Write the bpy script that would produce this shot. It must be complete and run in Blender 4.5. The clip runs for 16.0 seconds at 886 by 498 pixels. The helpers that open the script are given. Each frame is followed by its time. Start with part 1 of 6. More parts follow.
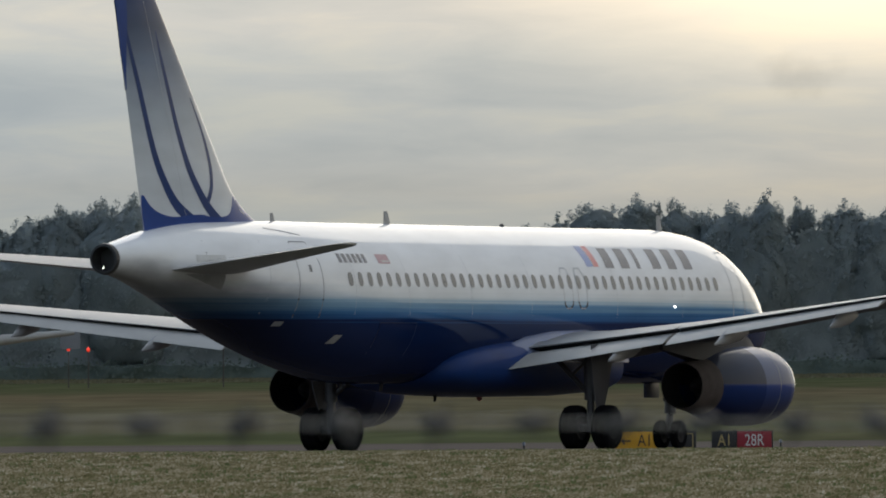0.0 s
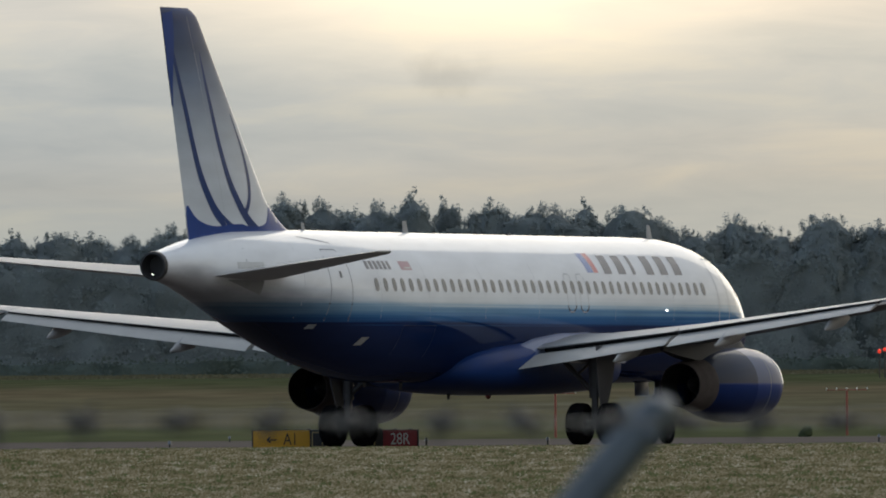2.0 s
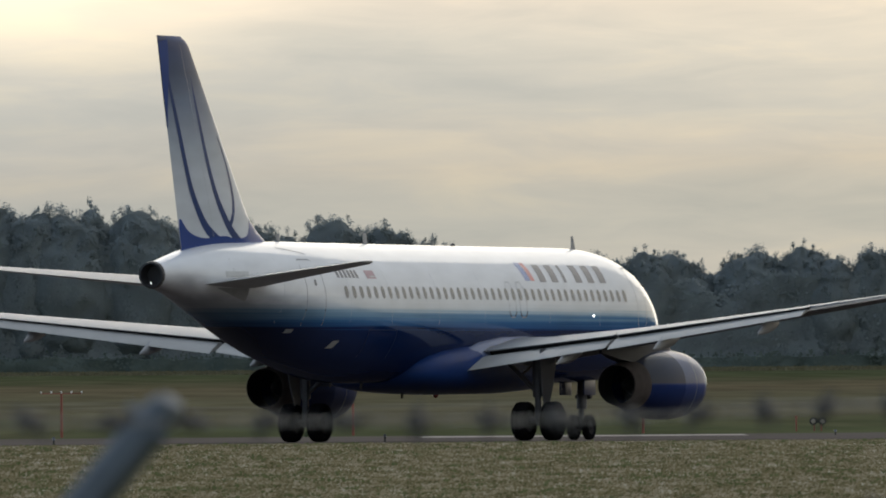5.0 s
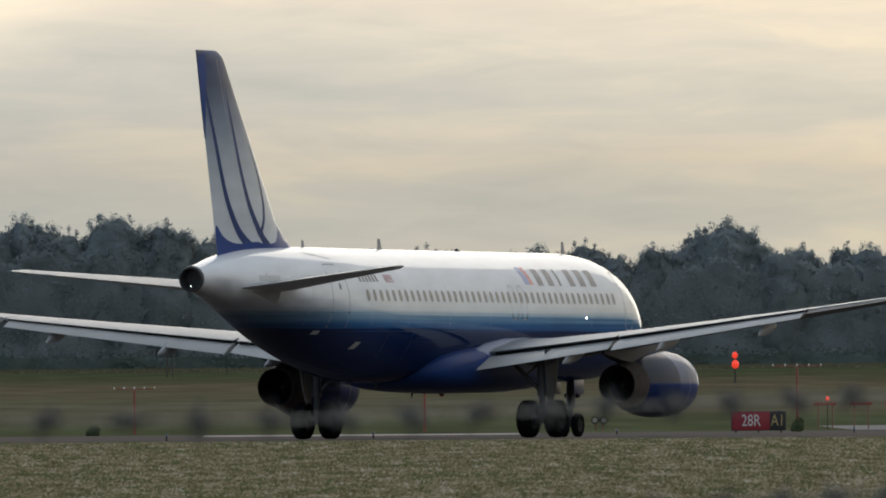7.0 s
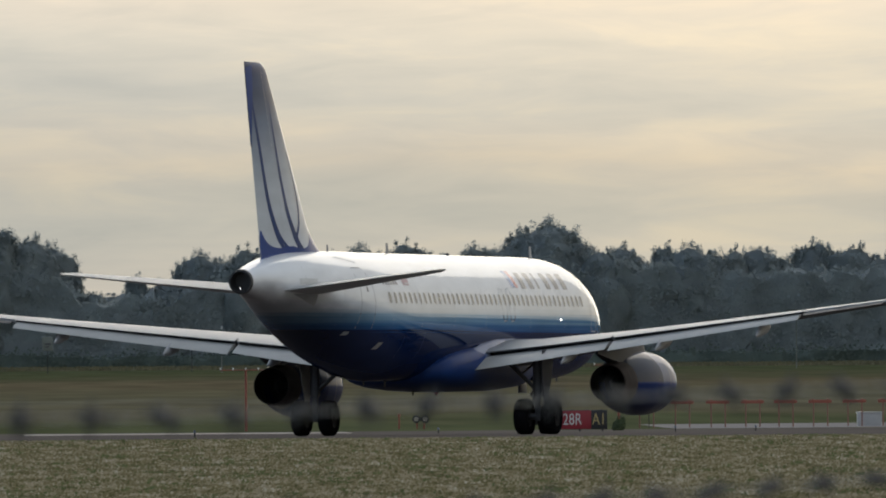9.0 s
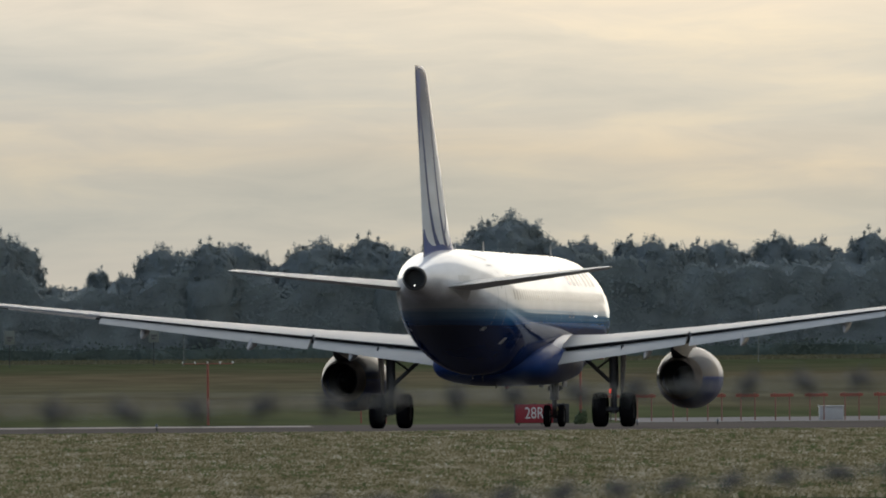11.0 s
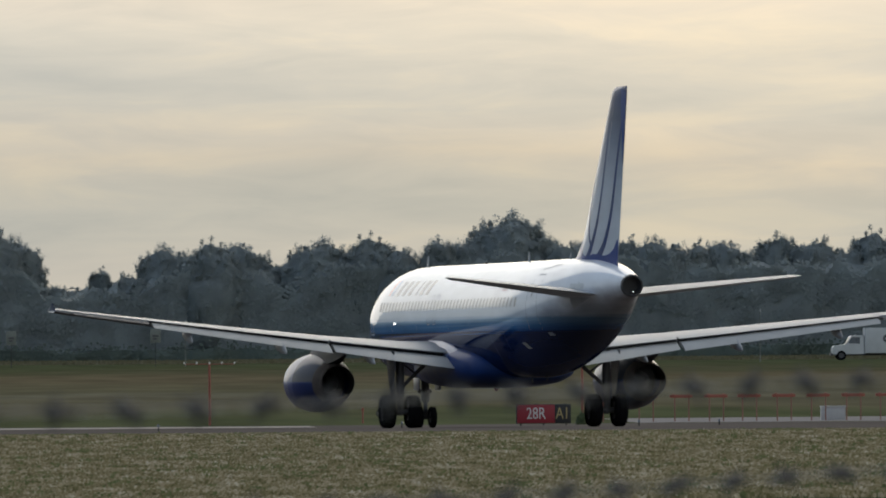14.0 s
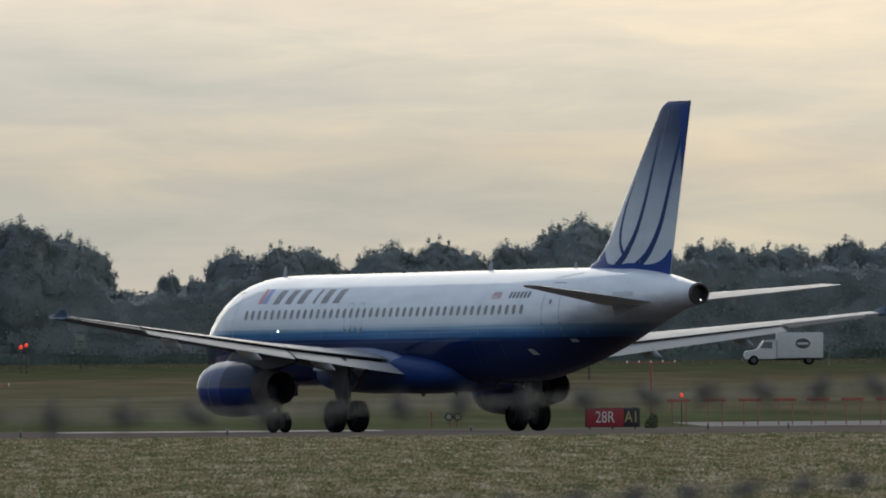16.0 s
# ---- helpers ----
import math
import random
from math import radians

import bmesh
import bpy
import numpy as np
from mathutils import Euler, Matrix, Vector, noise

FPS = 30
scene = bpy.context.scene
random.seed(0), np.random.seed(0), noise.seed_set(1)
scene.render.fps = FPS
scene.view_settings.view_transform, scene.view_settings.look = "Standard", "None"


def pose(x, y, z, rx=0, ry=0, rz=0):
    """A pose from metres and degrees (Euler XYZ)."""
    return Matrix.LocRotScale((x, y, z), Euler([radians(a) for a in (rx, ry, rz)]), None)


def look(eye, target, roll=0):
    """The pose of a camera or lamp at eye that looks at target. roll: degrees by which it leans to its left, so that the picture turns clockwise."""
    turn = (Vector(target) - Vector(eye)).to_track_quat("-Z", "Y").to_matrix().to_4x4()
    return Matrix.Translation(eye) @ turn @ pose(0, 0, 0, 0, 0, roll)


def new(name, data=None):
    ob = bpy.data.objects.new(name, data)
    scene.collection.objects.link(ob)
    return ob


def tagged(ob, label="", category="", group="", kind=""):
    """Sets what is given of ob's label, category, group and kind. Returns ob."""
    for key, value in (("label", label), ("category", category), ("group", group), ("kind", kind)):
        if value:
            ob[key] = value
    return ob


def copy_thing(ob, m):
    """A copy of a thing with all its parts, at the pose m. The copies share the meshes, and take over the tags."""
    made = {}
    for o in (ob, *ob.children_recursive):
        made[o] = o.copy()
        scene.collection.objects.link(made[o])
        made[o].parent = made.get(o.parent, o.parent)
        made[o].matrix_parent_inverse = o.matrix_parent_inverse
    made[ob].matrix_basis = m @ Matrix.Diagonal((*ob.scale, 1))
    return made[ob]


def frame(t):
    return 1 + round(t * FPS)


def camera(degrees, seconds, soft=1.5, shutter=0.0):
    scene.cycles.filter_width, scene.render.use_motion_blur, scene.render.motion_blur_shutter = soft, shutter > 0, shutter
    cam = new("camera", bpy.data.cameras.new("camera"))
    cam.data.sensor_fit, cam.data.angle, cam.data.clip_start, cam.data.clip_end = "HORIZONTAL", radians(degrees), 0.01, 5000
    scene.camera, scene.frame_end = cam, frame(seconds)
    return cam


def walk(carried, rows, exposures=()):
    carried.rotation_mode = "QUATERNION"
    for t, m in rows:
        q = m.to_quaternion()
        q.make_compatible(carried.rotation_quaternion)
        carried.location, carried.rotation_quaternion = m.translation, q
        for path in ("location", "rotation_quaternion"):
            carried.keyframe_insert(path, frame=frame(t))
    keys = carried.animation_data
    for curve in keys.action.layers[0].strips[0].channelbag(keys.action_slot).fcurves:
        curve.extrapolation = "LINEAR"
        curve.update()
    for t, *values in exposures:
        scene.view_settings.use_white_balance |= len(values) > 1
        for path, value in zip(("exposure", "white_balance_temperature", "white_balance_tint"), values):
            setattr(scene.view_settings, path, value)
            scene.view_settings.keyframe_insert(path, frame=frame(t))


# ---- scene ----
EYE_Z = 2.385                       # the tripod's height over the near grass
FALL = 0.00608                      # the airfield falls away gently past the grass
cam = camera(3.621, 16.0, soft=1.9)
cam.data.dof.use_dof = True         # a long lens: the fence close by is out of focus
cam.data.dof.focus_distance = 440.0
cam.data.dof.aperture_fstop = 44.0

# seconds, pan (degrees, to the left), tilt (degrees, up)
PAN = [(0, 2.5778, 0.3908), (0.5, 2.2186, 0.3888), (1, 1.8513, 0.3917), (1.5, 1.4760, 0.3892), (2, 1.1295, 0.3857),
       (2.5, 0.8154, 0.3928), (3, 0.4712, 0.3839), (3.5, 0.1294, 0.3836), (4, -0.1963, 0.3852), (4.5, -0.5428, 0.3820),
       (5, -0.8893, 0.3864), (6.25, -1.5222, 0.3845), (7.3, -1.8918, 0.3832), (7.5, -1.9703, 0.3831), (8, -2.1713, 0.3828),
       (8.2, -2.2498, 0.3826), (9.25, -2.5755, 0.3764), (10.3, -2.6817, 0.3637), (10.5, -2.6737, 0.3641), (11, -2.6679, 0.3532),
       (11.5, -2.6656, 0.3511), (12, -2.6656, 0.3521), (12.5, -2.6656, 0.3522), (13, -2.6656, 0.3519), (13.5, -2.6656, 0.3520),
       (14, -2.6610, 0.3545), (14.5, -2.6471, 0.3585), (15, -2.5501, 0.3677), (15.5, -2.4508, 0.3716), (16, -2.3791, 0.3695)]
TRIPOD = Matrix.Translation((0, 0, EYE_Z)) @ Matrix.Rotation(0.00767, 4, "Y")   # stands a little out of level


def camera_rows():
    return [(t, TRIPOD @ pose(0, 0, 0, 90 + tilt, 0, pan)) for t, pan, tilt in PAN]


walk(cam, camera_rows())

# ---- light ----
SUN_UP, SUN_TURN = 16.0, -1.0        # the low evening sun behind thin cloud, ahead of the camera
world = bpy.data.worlds.new("overcast_sky")
scene.world = world
world.use_nodes = True


def build_sky():
    nt = world.node_tree
    n, ln = nt.nodes, nt.links
    n.clear()
    out = n.new("ShaderNodeOutputWorld")
    sky = n.new("ShaderNodeTexSky")
    sky.sky_type, sky.sun_disc = "NISHITA", False
    sky.sun_elevation, sky.sun_rotation = radians(SUN_UP), radians(SUN_TURN)
    bg1 = n.new("ShaderNodeBackground")
    bg1.inputs["Strength"].default_value = 0.05
    ln.new(sky.outputs[0], bg1.inputs["Color"])
    tc = n.new("ShaderNodeTexCoord")
    sep = n.new("ShaderNodeSeparateXYZ")
    ln.new(tc.outputs["Generated"], sep.inputs[0])
    # height over the horizon, wide range
    ramp = n.new("ShaderNodeValToRGB")
    ramp.color_ramp.interpolation = "EASE"
    els = ramp.color_ramp.elements
    els[0].position, els[0].color = 0.0, (0.57, 0.535, 0.475, 1)
    els[1].position, els[1].color = 1.0, (0.66, 0.70, 0.76, 1)
    for p, c in ((0.0165, (0.505, 0.500, 0.455, 1)), (0.0225, (0.530, 0.510, 0.455, 1)), (0.0252, (0.640, 0.570, 0.480, 1)), (0.0285, (0.575, 0.56, 0.51, 1)),
                 (0.036, (0.60, 0.585, 0.535, 1)), (0.043, (0.73, 0.685, 0.60, 1)), (0.050, (0.86, 0.765, 0.645, 1)), (0.07, (0.92, 0.835, 0.68, 1)),
                 (0.16, (0.92, 0.85, 0.70, 1)), (0.6, (0.80, 0.79, 0.76, 1))):
        e = els.new(p)
        e.color = c
    up = n.new("ShaderNodeMapRange")
    up.inputs["From Max"].default_value = 0.5
    ln.new(sep.outputs["Z"], up.inputs["Value"])
    # long flat streaks of cloud
    comb = n.new("ShaderNodeMapping")
    comb.inputs["Scale"].default_value = (38, 38, 190)
    ln.new(tc.outputs["Generated"], comb.inputs["Vector"])
    nz = n.new("ShaderNodeTexNoise")
    nz.inputs["Scale"].default_value, nz.inputs["Detail"].default_value = 1.0, 5.0
    nz.inputs["Roughness"].default_value, nz.inputs["Distortion"].default_value = 0.5, 0.15
    ln.new(comb.outputs[0], nz.inputs["Vector"])
    big = n.new("ShaderNodeMapping")
    big.inputs["Scale"].default_value = (13, 13, 110)
    big.inputs["Location"].default_value = (3.1, 0, 1.7)
    ln.new(tc.outputs["Generated"], big.inputs["Vector"])
    nb = n.new("ShaderNodeTexNoise")
    nb.inputs["Scale"].default_value, nb.inputs["Detail"].default_value = 1.0, 3.0
    ln.new(big.outputs[0], nb.inputs["Vector"])
    shift = n.new("ShaderNodeMath")
    shift.operation = "MULTIPLY_ADD"
    shift.inputs[1].default_value = 0.016
    sub = n.new("ShaderNodeMath")
    sub.operation = "SUBTRACT"
    sub.inputs[1].default_value = 0.5
    ln.new(nb.outputs["Fac"], sub.inputs[0])
    ln.new(sub.outputs[0], shift.inputs[0])
    ln.new(up.outputs[0], shift.inputs[2])
    ln.new(shift.outputs[0], ramp.inputs["Fac"])
    # fine wisps over them, the lit edges warm and the thick parts grey
    fine = n.new("ShaderNodeMapping")
    fine.inputs["Scale"].default_value = (75, 75, 430)
    fine.inputs["Location"].default_value = (1.3, 0, 4.4)
    ln.new(tc.outputs["Generated"], fine.inputs["Vector"])
    nf = n.new("ShaderNodeTexNoise")
    nf.inputs["Scale"].default_value, nf.inputs["Detail"].default_value = 1.0, 6.0
    nf.inputs["Roughness"].default_value, nf.inputs["Distortion"].default_value = 0.58, 0.5
    ln.new(fine.outputs[0], nf.inputs["Vector"])
    blend = n.new("ShaderNodeMix")
    blend.inputs["Factor"].default_value = 0.5
    ln.new(nz.outputs["Fac"], blend.inputs["A"])
    ln.new(nf.outputs["Fac"], blend.inputs["B"])
    tone = n.new("ShaderNodeValToRGB")
    te = tone.color_ramp.elements
    te[0].position, te[0].color = 0.36, (0.87, 0.895, 0.92, 1)
    te[1].position, te[1].color = 0.64, (1.14, 1.09, 1.01, 1)
    te.new(0.5).color = (0.985, 0.985, 0.985, 1)
    ln.new(blend.outputs["Result"], tone.inputs["Fac"])
    mul = n.new("ShaderNodeMix")
    mul.data_type, mul.blend_type = "RGBA", "MULTIPLY"
    mul.inputs["Factor"].default_value = 1.0
    ln.new(ramp.outputs["Color"], mul.inputs["A"])
    ln.new(tone.outputs[0], mul.inputs["B"])
    # the glow of the sun through the cloud, low ahead
    way = n.new("ShaderNodeVectorMath")
    way.operation = "SUBTRACT"
    way.inputs[1].default_value = (-0.0165, 1.0, 0.034)
    ln.new(tc.outputs["Generated"], way.inputs[0])
    flat = n.new("ShaderNodeVectorMath")
    flat.operation = "MULTIPLY"
    flat.inputs[1].default_value = (0.76, 1.0, 1.5)
    ln.new(way.outputs[0], flat.inputs[0])
    far = n.new("ShaderNodeVectorMath")
    far.operation = "LENGTH"
    ln.new(flat.outputs[0], far.inputs[0])
    halo = n.new("ShaderNodeMapRange")
    halo.interpolation_type = "SMOOTHSTEP"
    halo.inputs["From Min"].default_value, halo.inputs["From Max"].default_value = 0.0, 0.029
    halo.inputs["To Min"].default_value, halo.inputs["To Max"].default_value = 1.4, 0.0
    ln.new(far.outputs["Value"], halo.inputs["Value"])
    warm = n.new("ShaderNodeMix")
    warm.data_type, warm.blend_type = "RGBA", "ADD"
    warm.inputs["B"].default_value = (0.64, 0.485, 0.28, 1)
    ln.new(halo.outputs[0], warm.inputs["Factor"])
    # greyer cloud to the left, warmer to the right
    side = n.new("ShaderNodeMapRange")
    side.inputs["From Min"].default_value, side.inputs["From Max"].default_value = -0.075, 0.06
    ln.new(sep.outputs["X"], side.inputs["Value"])
    tint = n.new("ShaderNodeMix")
    tint.data_type = "RGBA"
    tint.inputs["A"].default_value, tint.inputs["B"].default_value = (0.695, 0.79, 0.895, 1), (1.14, 1.09, 1.00, 1)
    ln.new(side.outputs[0], tint.inputs["Factor"])
    hue = n.new("ShaderNodeMix")
    hue.data_type, hue.blend_type = "RGBA", "MULTIPLY"
    hue.inputs["Factor"].default_value = 1.0
    ln.new(mul.outputs["Result"], hue.inputs["A"])
    ln.new(tint.outputs["Result"], hue.inputs["B"])
    ln.new(hue.outputs["Result"], warm.inputs["A"])
    # a small dark rag of cloud under the glow
    rag = n.new("ShaderNodeVectorMath")
    rag.operation = "SUBTRACT"
    rag.inputs[1].default_value = (-0.0194, 1.0, 0.0193)
    ln.new(tc.outputs["Generated"], rag.inputs[0])
    wide = n.new("ShaderNodeVectorMath")
    wide.operation = "MULTIPLY"
    wide.inputs[1].default_value = (1.0, 0.2, 2.0)
    ln.new(rag.outputs[0], wide.inputs[0])
    off = n.new("ShaderNodeVectorMath")
    off.operation = "LENGTH"
    ln.new(wide.outputs[0], off.inputs[0])
    torn = n.new("ShaderNodeTexNoise")
    torn.inputs["Scale"].default_value, torn.inputs["Detail"].default_value = 420.0, 4.0
    ln.new(tc.outputs["Generated"], torn.inputs["Vector"])
    edge = n.new("ShaderNodeMath")
    edge.operation = "MULTIPLY_ADD"
    edge.inputs[1].default_value = 0.0055
    ln.new(torn.outputs["Fac"], edge.inputs[0])
    ln.new(off.outputs["Value"], edge.inputs[2])
    shred = n.new("ShaderNodeMapRange")
    shred.interpolation_type = "SMOOTHSTEP"
    shred.inputs["From Min"].default_value, shred.inputs["From Max"].default_value = 0.0026, 0.0068
    shred.inputs["To Min"].default_value, shred.inputs["To Max"].default_value = 0.24, 0.0
    ln.new(edge.outputs[0], shred.inputs["Value"])
    grey = n.new("ShaderNodeMix")
    grey.data_type = "RGBA"
    grey.inputs["B"].default_value = (0.22, 0.23, 0.22, 1)
    ln.new(shred.outputs[0], grey.inputs["Factor"])
    ln.new(warm.outputs["Result"], grey.inputs["A"])
    # the evening light is ahead; the cloud behind the camera is duller
    dull = n.new("ShaderNodeMapRange")
    dull.inputs["From Min"].default_value, dull.inputs["From Max"].default_value = -0.6, 0.8
    dull.inputs["To Min"].default_value, dull.inputs["To Max"].default_value = 0.86, 1.0
    ln.new(sep.outputs["Y"], dull.inputs["Value"])
    bg2 = n.new("ShaderNodeBackground")
    ln.new(dull.outputs[0], bg2.inputs["Strength"])
    # and bluer there
    cool = n.new("ShaderNodeMapRange")
    cool.inputs["From Min"].default_value, cool.inputs["From Max"].default_value = 0.9, -0.2
    ln.new(sep.outputs["Y"], cool.inputs["Value"])
    blue = n.new("ShaderNodeMix")
    blue.data_type, blue.blend_type = "RGBA", "MULTIPLY"
    blue.inputs["B"].default_value = (0.88, 0.99, 1.15, 1)
    ln.new(cool.outputs[0], blue.inputs["Factor"])
    ln.new(grey.outputs["Result"], blue.inputs["A"])
    ln.new(blue.outputs["Result"], bg2.inputs["Color"])
    cover = n.new("ShaderNodeMixShader")
    cover.inputs["Fac"].default_value = 0.99      # nearly closed cloud
    ln.new(bg1.outputs[0], cover.inputs[1])
    ln.new(bg2.outputs[0], cover.inputs[2])
    ln.new(cover.outputs[0], out.inputs["Surface"])


build_sky()
sun_data = bpy.data.lights.new("sun", "SUN")
sun_data.energy, sun_data.angle, sun_data.color = 0.75, radians(45), (1.0, 0.92, 0.80)
sun = new("sun", sun_data)
sun.matrix_world = look((0, 0, 0), (-math.sin(radians(SUN_TURN)), -math.cos(radians(SUN_TURN)), -math.tan(radians(SUN_UP))))


# ---- materials ----
def nodes_of(name):
    m = bpy.data.materials.new(name)
    m.use_nodes = True
    nt = m.node_tree
    return m, nt, nt.nodes["Principled BSDF"]


def surface(name, colour, rough=0.5, metal=0.0, vary=0.15, scale=3.0, bump=0.0, coat=0.0, fine=40.0, stretch=(1, 1, 1), gloss=0.5):
    """A painted or natural surface: two scales of variation in tone, and fine relief."""
    m, nt, bsdf = nodes_of(name)
    n, ln = nt.nodes, nt.links
    tc = n.new("ShaderNodeTexCoord")
    mp = n.new("ShaderNodeMapping")
    mp.inputs["Scale"].default_value = stretch
    ln.new(tc.outputs["Object"], mp.inputs["Vector"])
    a = n.new("ShaderNodeTexNoise")
    a.inputs["Scale"].default_value, a.inputs["Detail"].default_value = scale, 4
    b = n.new("ShaderNodeTexNoise")
    b.inputs["Scale"].default_value, b.inputs["Detail"].default_value = fine, 3
    ln.new(mp.outputs[0], a.inputs["Vector"])
    ln.new(mp.outputs[0], b.inputs["Vector"])
    av = n.new("ShaderNodeMath")
    av.operation = "MULTIPLY_ADD"
    av.inputs[1].default_value = 0.35
    ln.new(b.outputs["Fac"], av.inputs[0])
    sc = n.new("ShaderNodeMath")
    sc.operation = "MULTIPLY"
    sc.inputs[1].default_value = 0.65
    ln.new(a.outputs["Fac"], sc.inputs[0])
    ln.new(sc.outputs[0], av.inputs[2])
    mr = n.new("ShaderNodeMapRange")
    mr.inputs["From Min"].default_value, mr.inputs["From Max"].default_value = 0.3, 0.7
    mr.inputs["To Min"].default_value, mr.inputs["To Max"].default_value = 1 - vary, 1 + vary
    ln.new(av.outputs[0], mr.inputs["Value"])
    mx = n.new("ShaderNodeMix")
    mx.data_type, mx.blend_type = "RGBA", "MULTIPLY"
    mx.inputs["Factor"].default_value = 1.0
    mx.inputs["A"].default_value = (*colour, 1)
    ln.new(mr.outputs[0], mx.inputs["B"])
    ln.new(mx.outputs["Result"], bsdf.inputs["Base Color"])
    rr = n.new("ShaderNodeMapRange")
    rr.inputs["To Min"].default_value, rr.inputs["To Max"].default_value = max(0.02, rough - 0.08), min(1, rough + 0.08)
    ln.new(a.outputs["Fac"], rr.inputs["Value"])
    ln.new(rr.outputs[0], bsdf.inputs["Roughness"])
    bsdf.inputs["Metallic"].default_value = metal
    bsdf.inputs["Coat Weight"].default_value = coat
    bsdf.inputs["Coat Roughness"].default_value = 0.12
    bsdf.inputs["Specular IOR Level"].default_value = gloss
    if bump:
        bp = n.new("ShaderNodeBump")
        bp.inputs["Strength"].default_value, bp.inputs["Distance"].default_value = bump, 0.02
        ln.new(b.outputs["Fac"], bp.inputs["Height"])
        ln.new(bp.outputs[0], bsdf.inputs["Normal"])
    return m


def glow(name, colour, strength):
    m, nt, bsdf = nodes_of(name)
    bsdf.inputs["Base Color"].default_value = (*colour, 1)
    bsdf.inputs["Emission Color"].default_value = (*colour, 1)
    bsdf.inputs["Emission Strength"].default_value = strength
    return m


def banded(name, stops, axis, lo, hi, rough=0.17, coat=0.0, dirt=0.10, tail_dark=False, streak=0.0, gloss=0.5):
    """Paint whose colours change along one axis of the aircraft (its livery), with faint streaks of dirt and panel tones."""
    m, nt, bsdf = nodes_of(name)
    n, ln = nt.nodes, nt.links
    tc = n.new("ShaderNodeTexCoord")
    sep = n.new("ShaderNodeSeparateXYZ")
    ln.new(tc.outputs["Object"], sep.inputs[0])
    mr = n.new("ShaderNodeMapRange")
    mr.inputs["From Min"].default_value, mr.inputs["From Max"].default_value = lo, hi
    # the fades are laid in fine lengthwise sprays
    sm = n.new("ShaderNodeMapping")
    sm.inputs["Scale"].default_value = (0.4, 0.05, 11.0)
    ln.new(tc.outputs["Object"], sm.inputs["Vector"])
    sn = n.new("ShaderNodeTexNoise")
    sn.inputs["Scale"].default_value, sn.inputs["Detail"].default_value = 1.0, 2
    ln.new(sm.outputs[0], sn.inputs["Vector"])
    sa = n.new("ShaderNodeMath")
    sa.operation = "SUBTRACT"
    sa.inputs[1].default_value = 0.5
    ln.new(sn.outputs["Fac"], sa.inputs[0])
    sb = n.new("ShaderNodeMath")
    sb.operation = "MULTIPLY_ADD"
    sb.inputs[1].default_value = streak
    ln.new(sa.outputs[0], sb.inputs[0])
    ln.new(sep.outputs[axis], sb.inputs[2])
    ln.new(sb.outputs[0], mr.inputs["Value"])
    ramp = n.new("ShaderNodeValToRGB")
    els = ramp.color_ramp.elements
    while len(els) > 1:
        els.remove(els[-1])
    for i, (p, c) in enumerate(stops):
        e = els[0] if i == 0 else els.new((p - lo) / (hi - lo))
        e.position, e.color = (p - lo) / (hi - lo), (*c, 1)
    ln.new(mr.outputs[0], ramp.inputs["Fac"])
    mp = n.new("ShaderNodeMapping")
    mp.inputs["Scale"].default_value = (1.2, 0.35, 1.2)
    ln.new(tc.outputs["Object"], mp.inputs["Vector"])
    nz = n.new("ShaderNodeTexNoise")
    nz.inputs["Scale"].default_value, nz.inputs["Detail"].default_value = 1.6, 6
    ln.new(mp.outputs[0], nz.inputs["Vector"])
    tone = n.new("ShaderNodeMapRange")
    tone.inputs["From Min"].default_value, tone.inputs["From Max"].default_value = 0.3, 0.7
    tone.inputs["To Min"].default_value, tone.inputs["To Max"].default_value = 1 - dirt, 1 + dirt * 0.4
    ln.new(nz.outputs["Fac"], tone.inputs["Value"])
    mx = n.new("ShaderNodeMix")
    mx.data_type, mx.blend_type = "RGBA", "MULTIPLY"
    mx.inputs["Factor"].default_value = 1.0
    ln.new(ramp.outputs["Color"], mx.inputs["A"])
    ln.new(tone.outputs[0], mx.inputs["B"])
    result = mx.outputs["Result"]
    if tail_dark:
        # the lower tail gets darker towards the bottom and aft, ragged at its edge
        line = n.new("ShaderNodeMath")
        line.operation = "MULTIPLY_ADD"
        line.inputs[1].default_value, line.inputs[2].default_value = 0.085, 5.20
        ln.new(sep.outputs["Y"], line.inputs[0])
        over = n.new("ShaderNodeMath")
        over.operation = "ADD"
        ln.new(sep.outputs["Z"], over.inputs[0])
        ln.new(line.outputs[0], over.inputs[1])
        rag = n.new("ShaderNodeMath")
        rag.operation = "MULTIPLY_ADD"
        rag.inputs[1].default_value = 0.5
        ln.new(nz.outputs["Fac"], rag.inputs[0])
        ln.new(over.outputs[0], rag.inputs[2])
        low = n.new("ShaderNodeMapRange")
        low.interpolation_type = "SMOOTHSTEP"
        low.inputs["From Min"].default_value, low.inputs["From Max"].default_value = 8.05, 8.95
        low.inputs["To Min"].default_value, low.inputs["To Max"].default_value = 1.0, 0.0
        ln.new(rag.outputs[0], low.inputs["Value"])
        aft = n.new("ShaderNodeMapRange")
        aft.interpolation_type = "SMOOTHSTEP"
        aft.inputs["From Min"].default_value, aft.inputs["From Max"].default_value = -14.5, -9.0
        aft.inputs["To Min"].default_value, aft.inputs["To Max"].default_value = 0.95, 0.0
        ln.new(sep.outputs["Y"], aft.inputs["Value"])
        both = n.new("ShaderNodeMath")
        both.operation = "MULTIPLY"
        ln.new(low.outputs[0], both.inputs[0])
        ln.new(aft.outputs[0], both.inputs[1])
        tail_mix = n.new("ShaderNodeMix")
        tail_mix.data_type, tail_mix.blend_type = "RGBA", "MULTIPLY"
        tail_mix.inputs["B"].default_value = (0.32, 0.31, 0.33, 1)
